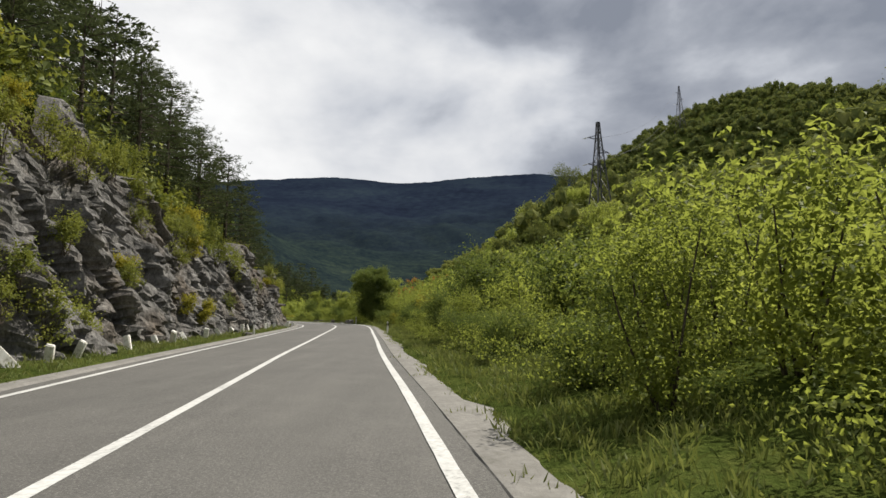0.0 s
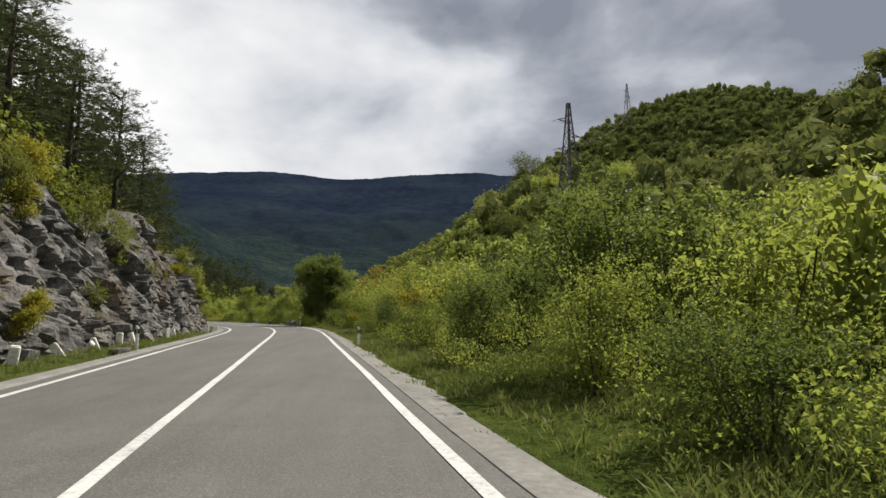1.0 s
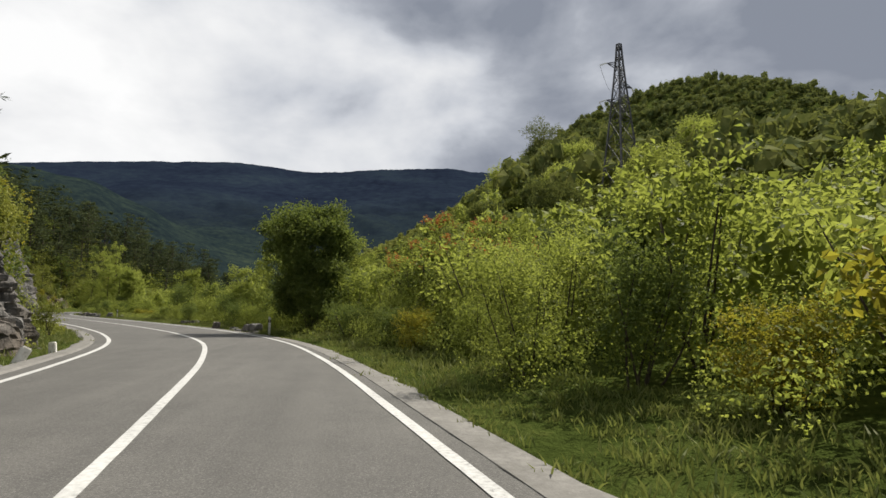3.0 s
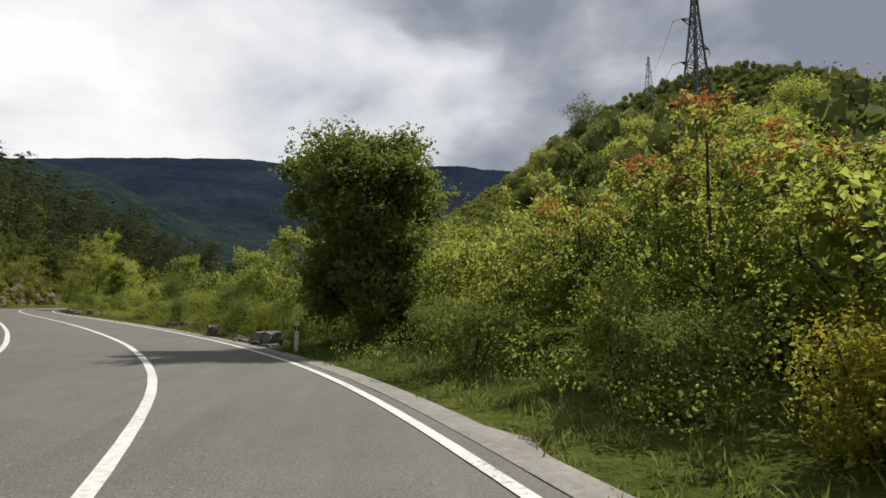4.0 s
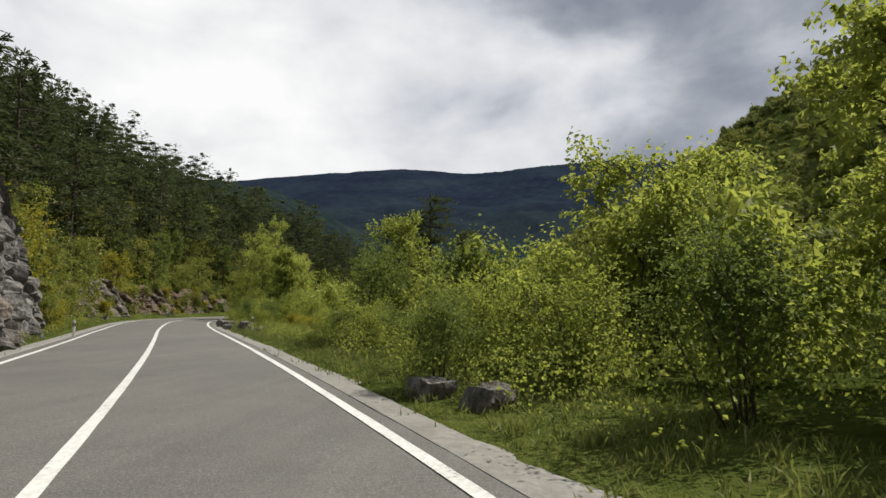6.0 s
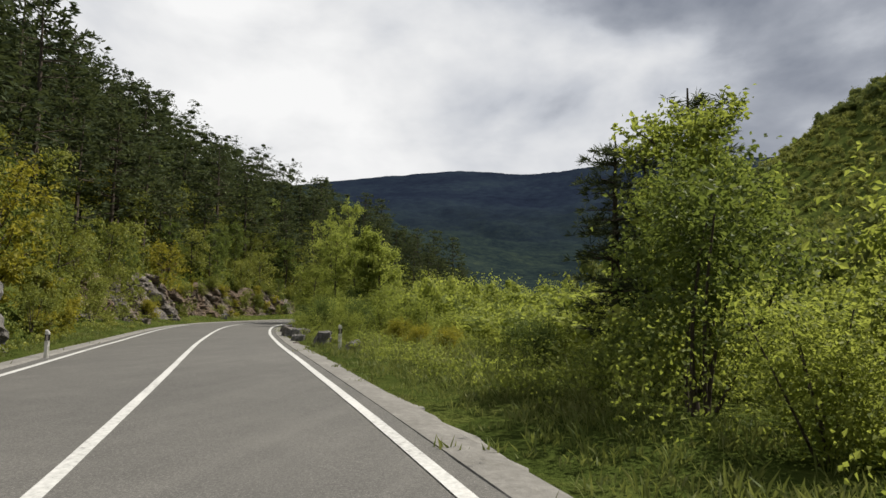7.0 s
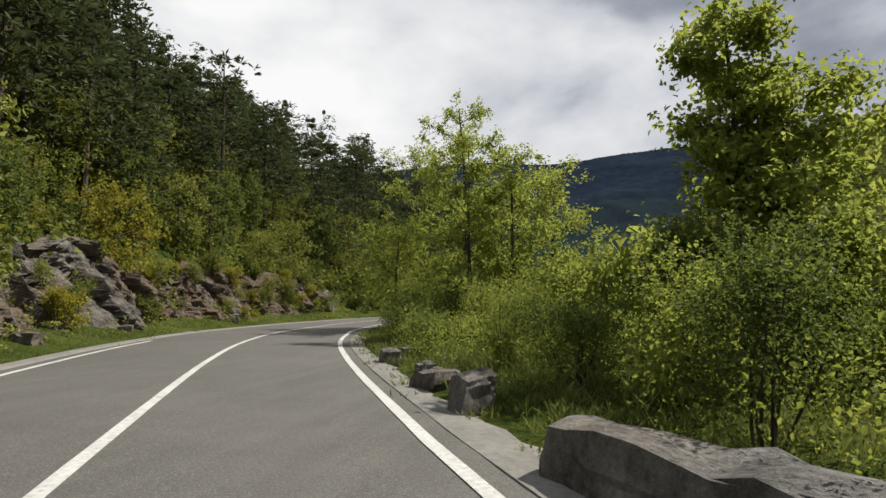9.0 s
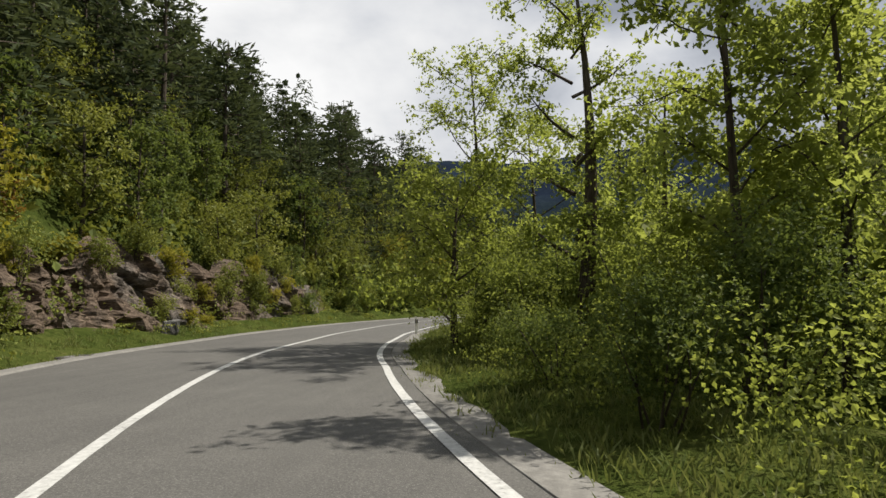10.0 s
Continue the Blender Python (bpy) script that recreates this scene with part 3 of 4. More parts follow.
def make_pine(seed, height, width, low, whorls, per, tufts, needles, label, length=0.42, thin=0.13):
    rng = np.random.default_rng(seed)
    thing = tagged(new("pine_tree"), label, "pine tree", "pines on the slope")
    limbs, places, dirs = pine_points(rng, height, width, low, whorls, per, tufts)
    bm = bmesh.new()
    limb(bm, (0, 0, -0.5), (rng.normal() * 0.2, rng.normal() * 0.2, height * 0.97), 0.16 + height * 0.006, 0.02, 8, 0.15, rng, 7)
    for z, tip in limbs:
        limb(bm, (0, 0, z), tip, 0.04, 0.01, 3, 0.0, rng, 1)
    part("trunk", bm, M_BARK, thing)
    k = np.repeat(np.arange(len(places)), needles)
    d = unit(dirs[k] * [1, 1, 0.5] + rng.normal(size=(len(k), 3)) * [0.9, 0.9, 0.4])
    root = places[k]
    ln = length * rng.uniform(0.7, 1.2, (len(k), 1))
    w = unit(np.cross(d, rng.normal(size=(len(k), 3)))) * length * thin
    v = np.stack([root, root + d * ln * 0.6 + w, root + d * ln, root + d * ln * 0.6 - w], 1).reshape(-1, 3)
    child("crown", mesh_from("crown", v, np.arange(len(v)).reshape(-1, 4), M_NEEDLE), thing)
    return hide_at(thing)


def put_copy(thing, x, y, turn, size, sink=0.1, tall=1.0):
    m = Matrix.Translation((x, y, float(land(x, y)) - sink)) @ Matrix.Rotation(turn, 4, "Z")
    ob = copy_thing(thing, m)
    ob.scale = (size, size, size * tall)
    return ob


def scatter(rng, n, box, keep, gap):
    """Random places in a box that keep(d, s) allows, at least gap apart."""
    x, y = rng.uniform(box[0], box[1], n), rng.uniform(box[2], box[3], n)
    d, s = along(x, y)
    ok = keep(d, s)
    x, y, d, s = x[ok], y[ok], d[ok], s[ok]
    cells, out = {}, []
    for i in range(len(x)):
        c = (int(x[i] // gap), int(y[i] // gap))
        if all((x[i] - x[j]) ** 2 + (y[i] - y[j]) ** 2 > gap * gap for a in (-1, 0, 1) for b in (-1, 0, 1) for j in cells.get((c[0] + a, c[1] + b), ())):
            cells.setdefault(c, []).append(i)
            out.append(i)
    return x[out], y[out], d[out], s[out]


rng = np.random.default_rng(5)
MODELS = []


def model(ob):
    MODELS.append(ob)
    return ob


KINDS = [  # height, width, leaves, leaf length
    (3.4, 3.2, M_LEAF, 0.125, "dense bright green leafy shrub on the roadside bank"),
    (4.0, 3.2, M_LEAF, 0.125, "tall fresh green shrub with upright shoots"),
    (2.8, 3.0, M_LEAF2, 0.12, "low deep green shrub on the roadside bank"),
    (3.6, 3.0, M_LEAF2, 0.125, "deep green leafy shrub on the roadside bank"),
    (2.6, 2.6, M_LEAF3, 0.13, "yellow-green flowering shrub among the bushes"),
    (3.0, 2.6, M_RUST, 0.13, "shrub with rusty red young leaves"),
]
NEAR = [model(make_bush(10 + i, h, w, m, 5400, sz * 0.66, lab)) for i, (h, w, m, sz, lab) in enumerate(KINDS)]
BEHIND = [model(make_bush(10 + i, h, w, m, 2000, sz * 1.05, lab)) for i, (h, w, m, sz, lab) in enumerate(KINDS)]
BUSHES = [model(make_bush(20 + i, h, w, M_LEAF_SLOPE if i < 2 else m, 1000, sz * 1.45, lab.replace("roadside bank", "rocky slope"))) for i, (h, w, m, sz, lab) in enumerate(KINDS)]
# shrubs nearest the road on the right bank; low ones where the view opens
OPEN = (99.0, 117.5)
bx, by, bd, bs = scatter(rng, 14000, (-60, 30, 0, 172), lambda d, s: (d > np.interp(s, [68.3, 78.2, 89.0, 93.9, 106.3, 109.9, 132.8, 138.5], [5.7, 4.9, 4.9, 5.5, 5.5, 5.1, 5.3, 5.7])) & (d < 9.4), 1.75)
for x, y, d, q in zip(bx, by, bd, bs):
    if (x - (-7.90)) ** 2 + (y - 72.80) ** 2 < 4:
        continue
    b = (NEAR if d < 7.4 or q > 126 else BEHIND)[rng.choice(6, p=[0.34, 0.26, 0.16, 0.2, 0.03, 0.01])]
    k = rng.uniform(0.45, 0.7) if d < 7 else rng.uniform(0.75, 1.1)
    if OPEN[0] < q < 123.5:
        k = min(k, float(np.interp(q + (d - 6), [99.0, 110.0, 114.0, 123.5], [0.36, 0.36, 0.55, 0.8])))
    if 123.5 < q < 135.5:
        k = min(k, 0.5 if d < 7 else 0.72)
    put_copy(b, x, y, rng.uniform(0, 6.28), k)
print("near bushes", len(bx))
# shrubs above and beside the rock cut
bx, by, bd, bs = scatter(rng, 9000, (-80, -5, 4, 185), lambda d, s: (d < -7.0 - 0.42 * cut_height(s)) & (d > -10.5 - 0.42 * cut_height(s)), 1.9)
for x, y, d in zip(bx, by, bd):
    b = BUSHES[rng.choice(6, p=[0.3, 0.15, 0.12, 0.11, 0.29, 0.03])]
    put_copy(b, x, y, rng.uniform(0, 6.28), rng.uniform(0.4, 0.85))
print("left bushes", len(bx))
# shrubs at the foot of the slope where there is no rock, and on the ledges
bx, by, bd, bs = scatter(rng, 3000, (-80, -5, 60, 185), lambda d, s: (d < -6.4) & (d > -8.5) & (cut_height(s) < 2.4), 2.2)
for x, y, d in zip(bx, by, bd):
    put_copy(BUSHES[rng.choice(6, p=[0.4, 0.2, 0.15, 0.15, 0.1, 0])], x, y, rng.uniform(0, 6.28), rng.uniform(0.45, 0.8))
for i in range(110):
    yy = rng.uniform(6, 66) if i < 30 else rng.uniform(112, 165)
    hh = rng.uniform(0.1, 0.85) ** 1.3 * float(cut_height(yy))
    if i >= 80:
        yy = rng.uniform(114, 165)
        hh = rng.uniform(0.15, 1.0) * float(cut_height(yy))
    elif i >= 46:
        yy = rng.uniform(8, 62)
        hh = rng.uniform(0.7, 1.0) * float(cut_height(yy))
    if i < 8:
        yy, hh = 7 + i * 1.6, rng.uniform(0.0, 2.0)
    x, y = at_offset(yy, -(float(rock_foot(yy)) - 0.15 + 0.42 * hh))
    ob = copy_thing(BUSHES[rng.choice([0, 1, 4, 0])], Matrix.Translation((x, y, hh - 0.15)) @ Matrix.Rotation(rng.uniform(0, 6.28), 4, "Z"))
    k = rng.uniform(0.22, 0.45) if i < 46 else rng.uniform(0.35, 0.6)
    ob.scale = (k, k, k)

PINES = [model(make_pine(40 + i, h, w, low, 10, 5, 5, 5, "dark green black pine with a bare lower trunk on the slope", 0.6)) for i, (h, w, low) in enumerate([(12, 6.6, 0.3), (11, 6.2, 0.22), (14, 7.0, 0.36), (10, 6.0, 0.15)])]
NEAR_PINES = [model(make_pine(46 + i, h, w, low, 12, 5, 11, 11, "dark green black pine with layered branches above the rock cut", 0.38, 0.05)) for i, (h, w, low) in enumerate([(11, 7.4, 0.2), (10, 7.0, 0.12)])]
for yy, off, k in ((44, -12.0, 0.95), (49, -11.0, 0.9), (53, -9.8, 1.0), (57, -9.2, 0.9), (61, -8.8, 0.8), (47, -14.5, 1.1), (39, -12.5, 0.9), (33, -13.0, 0.9), (27, -13.5, 0.85), (56, -13, 1.0)):
    x, y = at_offset(yy, off)
    put_copy(NEAR_PINES[yy % 2], x, y, yy * 1.7, k)
px, py, pd, ps = scatter(rng, 9000, (-120, -5, 14, 240), lambda d, s: (d < -9.0 - 0.42 * cut_height(s)) & (d > -25) & ((s > 62) | (d < -15)), 3.5)
order = np.argsort(-pd)[:200]
for x, y, q in zip(px[order], py[order], ps[order]):
    put_copy(PINES[rng.integers(0, 4)], x, y, rng.uniform(0, 6.28), rng.uniform(0.75, 1.15) * (1 + 0.24 * float(smooth(116, 140, q) * (1 - smooth(150, 172, q)))))
print("pines", len(px))

TREES = [model(make_tree(60 + i, h, w, m, c, sz, lab, low, sp)) for i, (h, w, m, c, sz, lab, low, sp) in enumerate([
    (6.5, 4.2, M_LEAF_SLOPE, 2200, 0.18, "young bright green broadleaf tree among the shrubs", 0.08, 1.15),
    (7.5, 3.2, M_LEAF2, 2200, 0.18, "slender deep green broadleaf tree", 0.2, 0.9),
    (5.5, 3.8, M_LEAF3, 2200, 0.17, "yellow-green broadleaf tree on the slope", 0.08, 1.1),
])]
tx, ty, td, ts = scatter(rng, 9000, (-90, -10, 60, 200), lambda d, s: (d < -7.2 - 0.42 * cut_height(s)) & (d > -17), 3.0)
for x, y in zip(tx, ty):
    put_copy(TREES[rng.choice([0, 0, 0, 1, 2])], x, y, rng.uniform(0, 6.28), rng.uniform(0.6, 1.12))
print("left trees", len(tx))

maple = make_tree(70, 6.6, 4.4, M_LEAF2, 34000, 0.115, "dense dark green maple tree with foliage down to the verge", 0.04, 1.65, heart=2)
maple.matrix_world = Matrix.Translation((-7.90, 72.80, float(land(-7.90, 72.80)) - 0.1))
for dx, dy, k in ((0.2, -1.3, 0.6), (1.4, 0.4, 0.9), (0.2, 1.8, 0.9)):
    put_copy(NEAR[3], -7.90 + dx, 72.80 + dy, dx * 3, k)


def single(seed, x, y, top, width, mat, count, size, label, low, sparse, trunk=0.13, tip_mat=None):
    z = float(land(x, y))
    t = make_tree(seed, top - z, width, mat, int(count * 1.7), size * 0.78, label, low, sparse, trunk, tip_mat=tip_mat)
    t.matrix_world = Matrix.Translation((x, y, z - 0.05))
    return t


single(71, -9.6, 83.20, 7.2, 1.75, M_LEAF2, 8500, 0.12, "slender dark leafy tree standing over the roadside shrubs", 0.06, 1.6)
single(72, -6.17, 81.60, 6.0, 3.8, M_LEAF, 6500, 0.13, "bright green broadleaf tree over the roadside shrubs", 0.15, 1.0)
for i, (x, y, top, wide) in enumerate(((-3.4, 66.5, 3.7, 2.2), (-2.9, 64.0, 4.1, 2.0), (-2.2, 63.0, 5.0, 2.2), (-1.9, 61.2, 3.9, 2.4), (0.4, 67.0, 5.6, 2.8), (-0.6, 59.6, 3.6, 2.2))):
    single(110 + i, x, y, top, wide, M_LEAF, 1700, 0.12, "slender green shrub tipped with orange-red young leaves", 0.12, 0.95, 0.05, M_RUST_TIP)
single(84, 1.3, 66.2, 5.4, 2.8, M_LEAF, 3600, 0.13, "leafy green tree among the bank shrubs", 0.1, 1.1, 0.07)
for i, (x, y, top, wide) in enumerate(((23.3, 147.4, 27.6, 8.5), (33.2, 140.0, 31.0, 8.0), (36.0, 163.0, 42.0, 9.0), (7.4, 138.2, 12.4, 6.0), (28.0, 128.0, 24.0, 7.0), (20.0, 112.0, 17.5, 6.5), (30.0, 104.0, 21.0, 7.0), (40.0, 112.0, 27.5, 7.0), (14.0, 126.0, 15.0, 6.0))):
    z = float(land(x, y))
    single(130 + i, x, y, max(top, z + 4.5), wide, (M_LEAF, M_LEAF_SUN, M_LEAF4)[i % 3], 7000, 0.24, "round-crowned broadleaf tree on the brow of the slope", 0.05, 1.25, 0.2)
single(73, -11.22, 88.77, 5.6, 3.3, M_LEAF, 4200, 0.15, "young bright green tree among shrubs", 0.15, 1.0)
single(85, -14.2, 92.6, 4.7, 3.2, M_LEAF, 3800, 0.15, "leafy green tree rising from the roadside shrubs", 0.05, 1.2)
single(74, -35.70, 127.00, 6.7, 1.9, M_LEAF_SUN, 4600, 0.16, "tall bright green broadleaf tree beside the stone blocks", 0.04, 1.7)
single(75, -34.80, 126.85, 5.4, 2.0, M_LEAF_SUN, 4400, 0.16, "bright green broadleaf tree behind the stone blocks", 0.04, 1.6)
single(76, -47.36, 148.66, 10.8, 4.6, M_LEAF_SUN, 3600, 0.14, "leaning pale-leaved tree with sparse young foliage", 0.25, 0.85, 0.13)
single(77, -44.11, 145.10, 12.4, 3.7, M_LEAF_SUN, 4400, 0.15, "tall half-bare tree with a thick dark trunk", 0.1, 1.0, 0.26)
single(78, -42.07, 137.90, 8.0, 3.1, M_LEAF_SUN, 3300, 0.14, "tall broadleaf tree with sparse bright leaves", 0.2, 1.0, 0.1)
single(79, -40.72, 138.15, 7.5, 3.1, M_LEAF_SUN, 3300, 0.14, "tall broadleaf tree with sparse bright leaves", 0.2, 1.0, 0.1)
single(81, -39.26, 140.64, 7.0, 3.6, M_LEAF_SUN, 3200, 0.14, "broadleaf tree with bright leaves behind the shrubs", 0.2, 1.0, 0.1)
single(86, -45.3, 150.7, 8.6, 4.2, M_LEAF_SUN, 3200, 0.16, "leafy green tree in the thicket at the bend", 0.08, 1.0)
single(87, -42.6, 148.6, 7.6, 4.0, M_LEAF_SUN, 2400, 0.16, "leafy green tree in the thicket at the bend", 0.06, 1.0)
single(88, -41.7, 144.4, 7.4, 3.8, M_LEAF_SUN, 3200, 0.15, "bright broadleaf tree in the thicket at the bend", 0.06, 1.0)
single(82, -21.44, 103.50, 5.15, 2.7, M_LEAF, 3600, 0.14, "bright leafy tree in front of young pines", 0.08, 1.1, 0.1)
single(80, -47.64, 146.03, 5.5, 4.4, M_LEAF, 4600, 0.16, "leafy green tree at the bend of the road", 0.05, 1.2)
for i, (x, y, top) in enumerate(((-20.61, 106.93, 7.0), (-22.32, 108.51, 6.2), (-21.52, 107.96, 6.0), (-19.15, 109.23, 5.6))):
    z = float(land(x, y))
    p = make_pine(90 + i, top - z, 2.6, 0.15, 14, 5, 7, 16, "young dark pine rising above the shrubs", 0.26, 0.05)
    p.matrix_world = Matrix.Translation((x, y, z - 0.1))


def ball(cuts):
    """The faces of a round body, each as its three corners."""
    bm = bmesh.new()
    bmesh.ops.create_icosphere(bm, subdivisions=cuts, radius=1.0)
    v = np.array([[p.co[:] for p in q.verts] for q in bm.faces])
    bm.free()
    return v


BALLS = {1: ball(1), 2: ball(2)}


def cores(g, centre, radius, cuts):
    """Loose leafy sprays that fill the crowns behind their outer leaves."""
    tri = BALLS[cuts]
    n, m = len(centre), len(tri)
    mid = tri.mean(1)[None, :, None] * g.uniform(0.7, 1.08, (n, m, 1, 1))
    arm = (tri - tri.mean(1)[:, None])[None] * g.uniform(0.55, 1.15, (n, m, 3, 1)) * (1.05 if cuts == 1 else 0.95)
    arm = arm + mid * g.normal(size=(n, m, 3, 1)) * (0.15 if cuts == 1 else 0.18)
    v = (mid + arm) * radius[:, None, None] + centre[:, None, None]
    return v.reshape(-1, 3), np.arange(n * m * 3).reshape(-1, 3)


def far_wood(name, label, px, py, heights, widths, quads, size, mat, seed, conifer=False, core=1, fill=1.0):
    """Woods too many to count, as one mesh of leaf clumps."""
    g = np.random.default_rng(seed)
    z = land(px, py)
    k = np.repeat(np.arange(len(px)), quads)
    u = unit(g.normal(size=(len(k), 3)))
    f = g.uniform(0, 1, len(k))
    hh, ww = heights[k], widths[k]
    if conifer:
        tier = np.floor(f * 6) / 6 + 0.03 * g.normal(size=len(k))
        r = 0.5 * ww * np.clip(1 - tier, 0.05, 1) ** 0.45 * g.uniform(0.3, 1.05, len(k))
        ang = g.uniform(0, 6.28, len(k))
        p = np.c_[px[k] + np.cos(ang) * r, py[k] + np.sin(ang) * r, z[k] + hh * (0.25 + 0.75 * tier)]
        u = np.c_[np.cos(ang), np.sin(ang), 0 * f + 0.6]
        m = np.repeat(np.arange(len(px)), 4)
        lv = np.tile([0.1, 0.35, 0.6, 0.82], len(px)) + 0.05 * g.normal(size=len(m))
        cr = 0.27 * widths[m] * np.clip(1 - lv, 0.05, 1) ** 0.6
        away = g.normal(size=(len(m), 2)) * 0.12 * widths[m][:, None]
        cv, cf = cores(g, np.c_[px[m] + away[:, 0], py[m] + away[:, 1], z[m] + heights[m] * (0.25 + 0.75 * lv)], np.c_[cr, cr, 0.035 * heights[m]], 1)
    else:
        lobes = g.normal(size=(len(px), 5, 3)) * [0.2, 0.2, 0.15]
        c = lobes[k, g.integers(0, 5, len(k))]
        rr = g.uniform(0.75, 1.06, len(k))[:, None] * 0.32
        q = c + u * rr
        u = unit(u + c * 3)
        p = np.c_[px[k] + q[:, 0] * ww, py[k] + q[:, 1] * ww, z[k] + np.abs(hh * (0.5 + q[:, 2] * 1.1)) + 0.03]
        m = np.repeat(np.arange(len(px)), 5)
        lc = lobes.reshape(-1, 3)
        cv, cf = (None, None) if core == 0 else cores(g, np.c_[px[m] + lc[:, 0] * widths[m], py[m] + lc[:, 1] * widths[m], z[m] + heights[m] * (0.5 + lc[:, 2] * 1.1)], np.c_[widths[m], widths[m], heights[m]] * np.array([0.25, 0.25, 0.27]) * fill, core)
    v, fc = leaves(g, p, u, size, 0.13 if conifer else 0.36, 0.06 if conifer else 0.1, 0.9 if conifer else 0.15, 0.4 if conifer else 0.45)
    if core == 0:
        return tagged(new(name, mesh_from(name, v, fc, mat)), label, "woodland", kind="stuff")
    faces = np.r_[fc[:, [0, 1, 2]], fc[:, [0, 2, 3]], cf + len(v)]
    return tagged(new(name, mesh_from(name, np.r_[v, cv], faces, mat)), label, "woodland", kind="stuff")


def wood(name, label, n, box, keep, gap, hts, wds, quads, size, mat, seed, conifer=False, core=1, fill=1.0):
    x, y, d, q = scatter(rng, n, box, keep, gap)
    low = np.where((d > 5) & (d < 34) & (q > OPEN[0] - 0.1 * d) & (q < OPEN[1] + 0.8 * np.maximum(d - 8, 0)), 0.44 + 0.023 * np.clip(d - 8, 0, 24), 1.0)
    far_wood(name, label, x, y, low * rng.uniform(*hts, len(x)), rng.uniform(*wds, len(x)), quads, size, mat, seed, conifer, core, fill)
    print(name, len(x), len(x) * quads * 2)


wood("bank_scrub", "dense green scrub covering the roadside bank", 20000, (-60, 60, 4, 190), lambda d, s: (d > 9.3) & (d < 20), 1.9, (2.0, 4.0), (2.2, 3.6), 390, 0.13, M_LEAF, 1, core=2, fill=0.72)
wood("bank_undergrowth", "low leafy undergrowth filling the bank between shrubs", 40000, (-60, 30, 0, 175), lambda d, s: (d > np.interp(s, [68.3, 78.2, 89.0, 93.9, 106.3, 109.9, 132.8, 138.5], [5.3, 4.6, 4.7, 5.1, 5.1, 4.8, 5.0, 5.2])) & (d < 10.5), 1.0, (0.5, 1.5), (1.0, 1.9), 380, 0.055, M_LEAF, 11, core=0)
wood("foot_weeds", "low rank weeds along the foot of the bank", 9000, (-75, -8, 60, 175), lambda d, s: (d < -4.75 - np.interp(s, [112, 126], [0, 0.5])) & (d > -7.4), 0.85, (0.15, 0.6), (0.5, 1.15), 60, 0.1, M_LEAF_SLOPE, 14, core=0)
wood("slope_undergrowth", "sunny low undergrowth along the foot of the slope", 20000, (-75, -8, 60, 180), lambda d, s: (d < -6.2 - np.interp(s, [104.1, 127.3], [0, 0.9])) & (d > -13) & (cut_height(s) < 3.6), 1.25, (0.6, 1.9), (1.2, 2.2), 150, 0.13, M_LEAF_SLOPE, 12, core=0)
wood("hillside_scrub", "fresh green scrub covering the hillside", 16000, (-55, 130, 10, 330), lambda d, s: (d > 36) & (d < 62), 3.9, (2.0, 6.8), (3.4, 6.8), 130, 0.32, M_LEAF, 2, core=2, fill=0.9)
wood("hillside_shrubs", "sunny low shrubs on the slope above the bank", 12000, (-50, 75, 8, 230), lambda d, s: (d > 19.5) & (d < 37), 2.6, (1.5, 4.8), (2.4, 4.6), 240, 0.2, M_LEAF, 21, core=1, fill=0.6)
wood("hillside_thicket", "deep green thicket among the scrub on the hillside", 9000, (-55, 130, 10, 330), lambda d, s: (d > 33) & (d < 62), 5.0, (3.5, 6.5), (4, 6), 120, 0.34, M_LEAF4, 8, core=2, fill=0.9)
wood("hillside_woods", "green deciduous woods covering the far hillside", 22000, (-30, 270, 20, 250), lambda d, s: (d > 60) & (d < 260), 6.2, (3.5, 11), (5.5, 10), 100, 0.62, M_LEAF4, 3)
wood("hilltop_woods", "darker deciduous woods covering the round hilltop", 14000, (95, 345, 250, 440), lambda d, s: d > 60, 6.2, (4, 9.5), (6, 10), 80, 0.66, M_LEAF4, 31)
wood("far_hill_scrub", "sunny low scrub covering the flank of the far hill", 16000, (-45, 95, 200, 450), lambda d, s: (d > 24) | (s > 296), 4.7, (1.6, 5.4), (3.0, 6.4), 105, 0.42, M_LEAF_HILL, 32, core=1, fill=0.85)
wood("pine_woods", "dark pine woods covering the slope", 20000, (-260, 0, 20, 290), lambda d, s: (d < -23.5) & (d > -110), 3.9, (6, 14), (4.5, 8.0), 130, 0.8, M_NEEDLE, 4, True)
wood("valley_scrub", "green scrub along the road in the valley", 5000, (-60, 60, 170, 330), lambda d, s: (np.abs(d) > 6) & (np.abs(d) < 20), 3.0, (3, 6), (3, 5), 130, 0.5, M_LEAF, 5, core=0)
wood("slope_scrub", "mixed green undergrowth below the pines", 40000, (-120, 0, 5, 230), lambda d, s: (d < -7.4 - 0.42 * cut_height(s)) & (d > -30), 1.8, (1.2, 3.8), (2, 3.4), 72, 0.36, M_LEAF_SLOPE, 6, core=0)


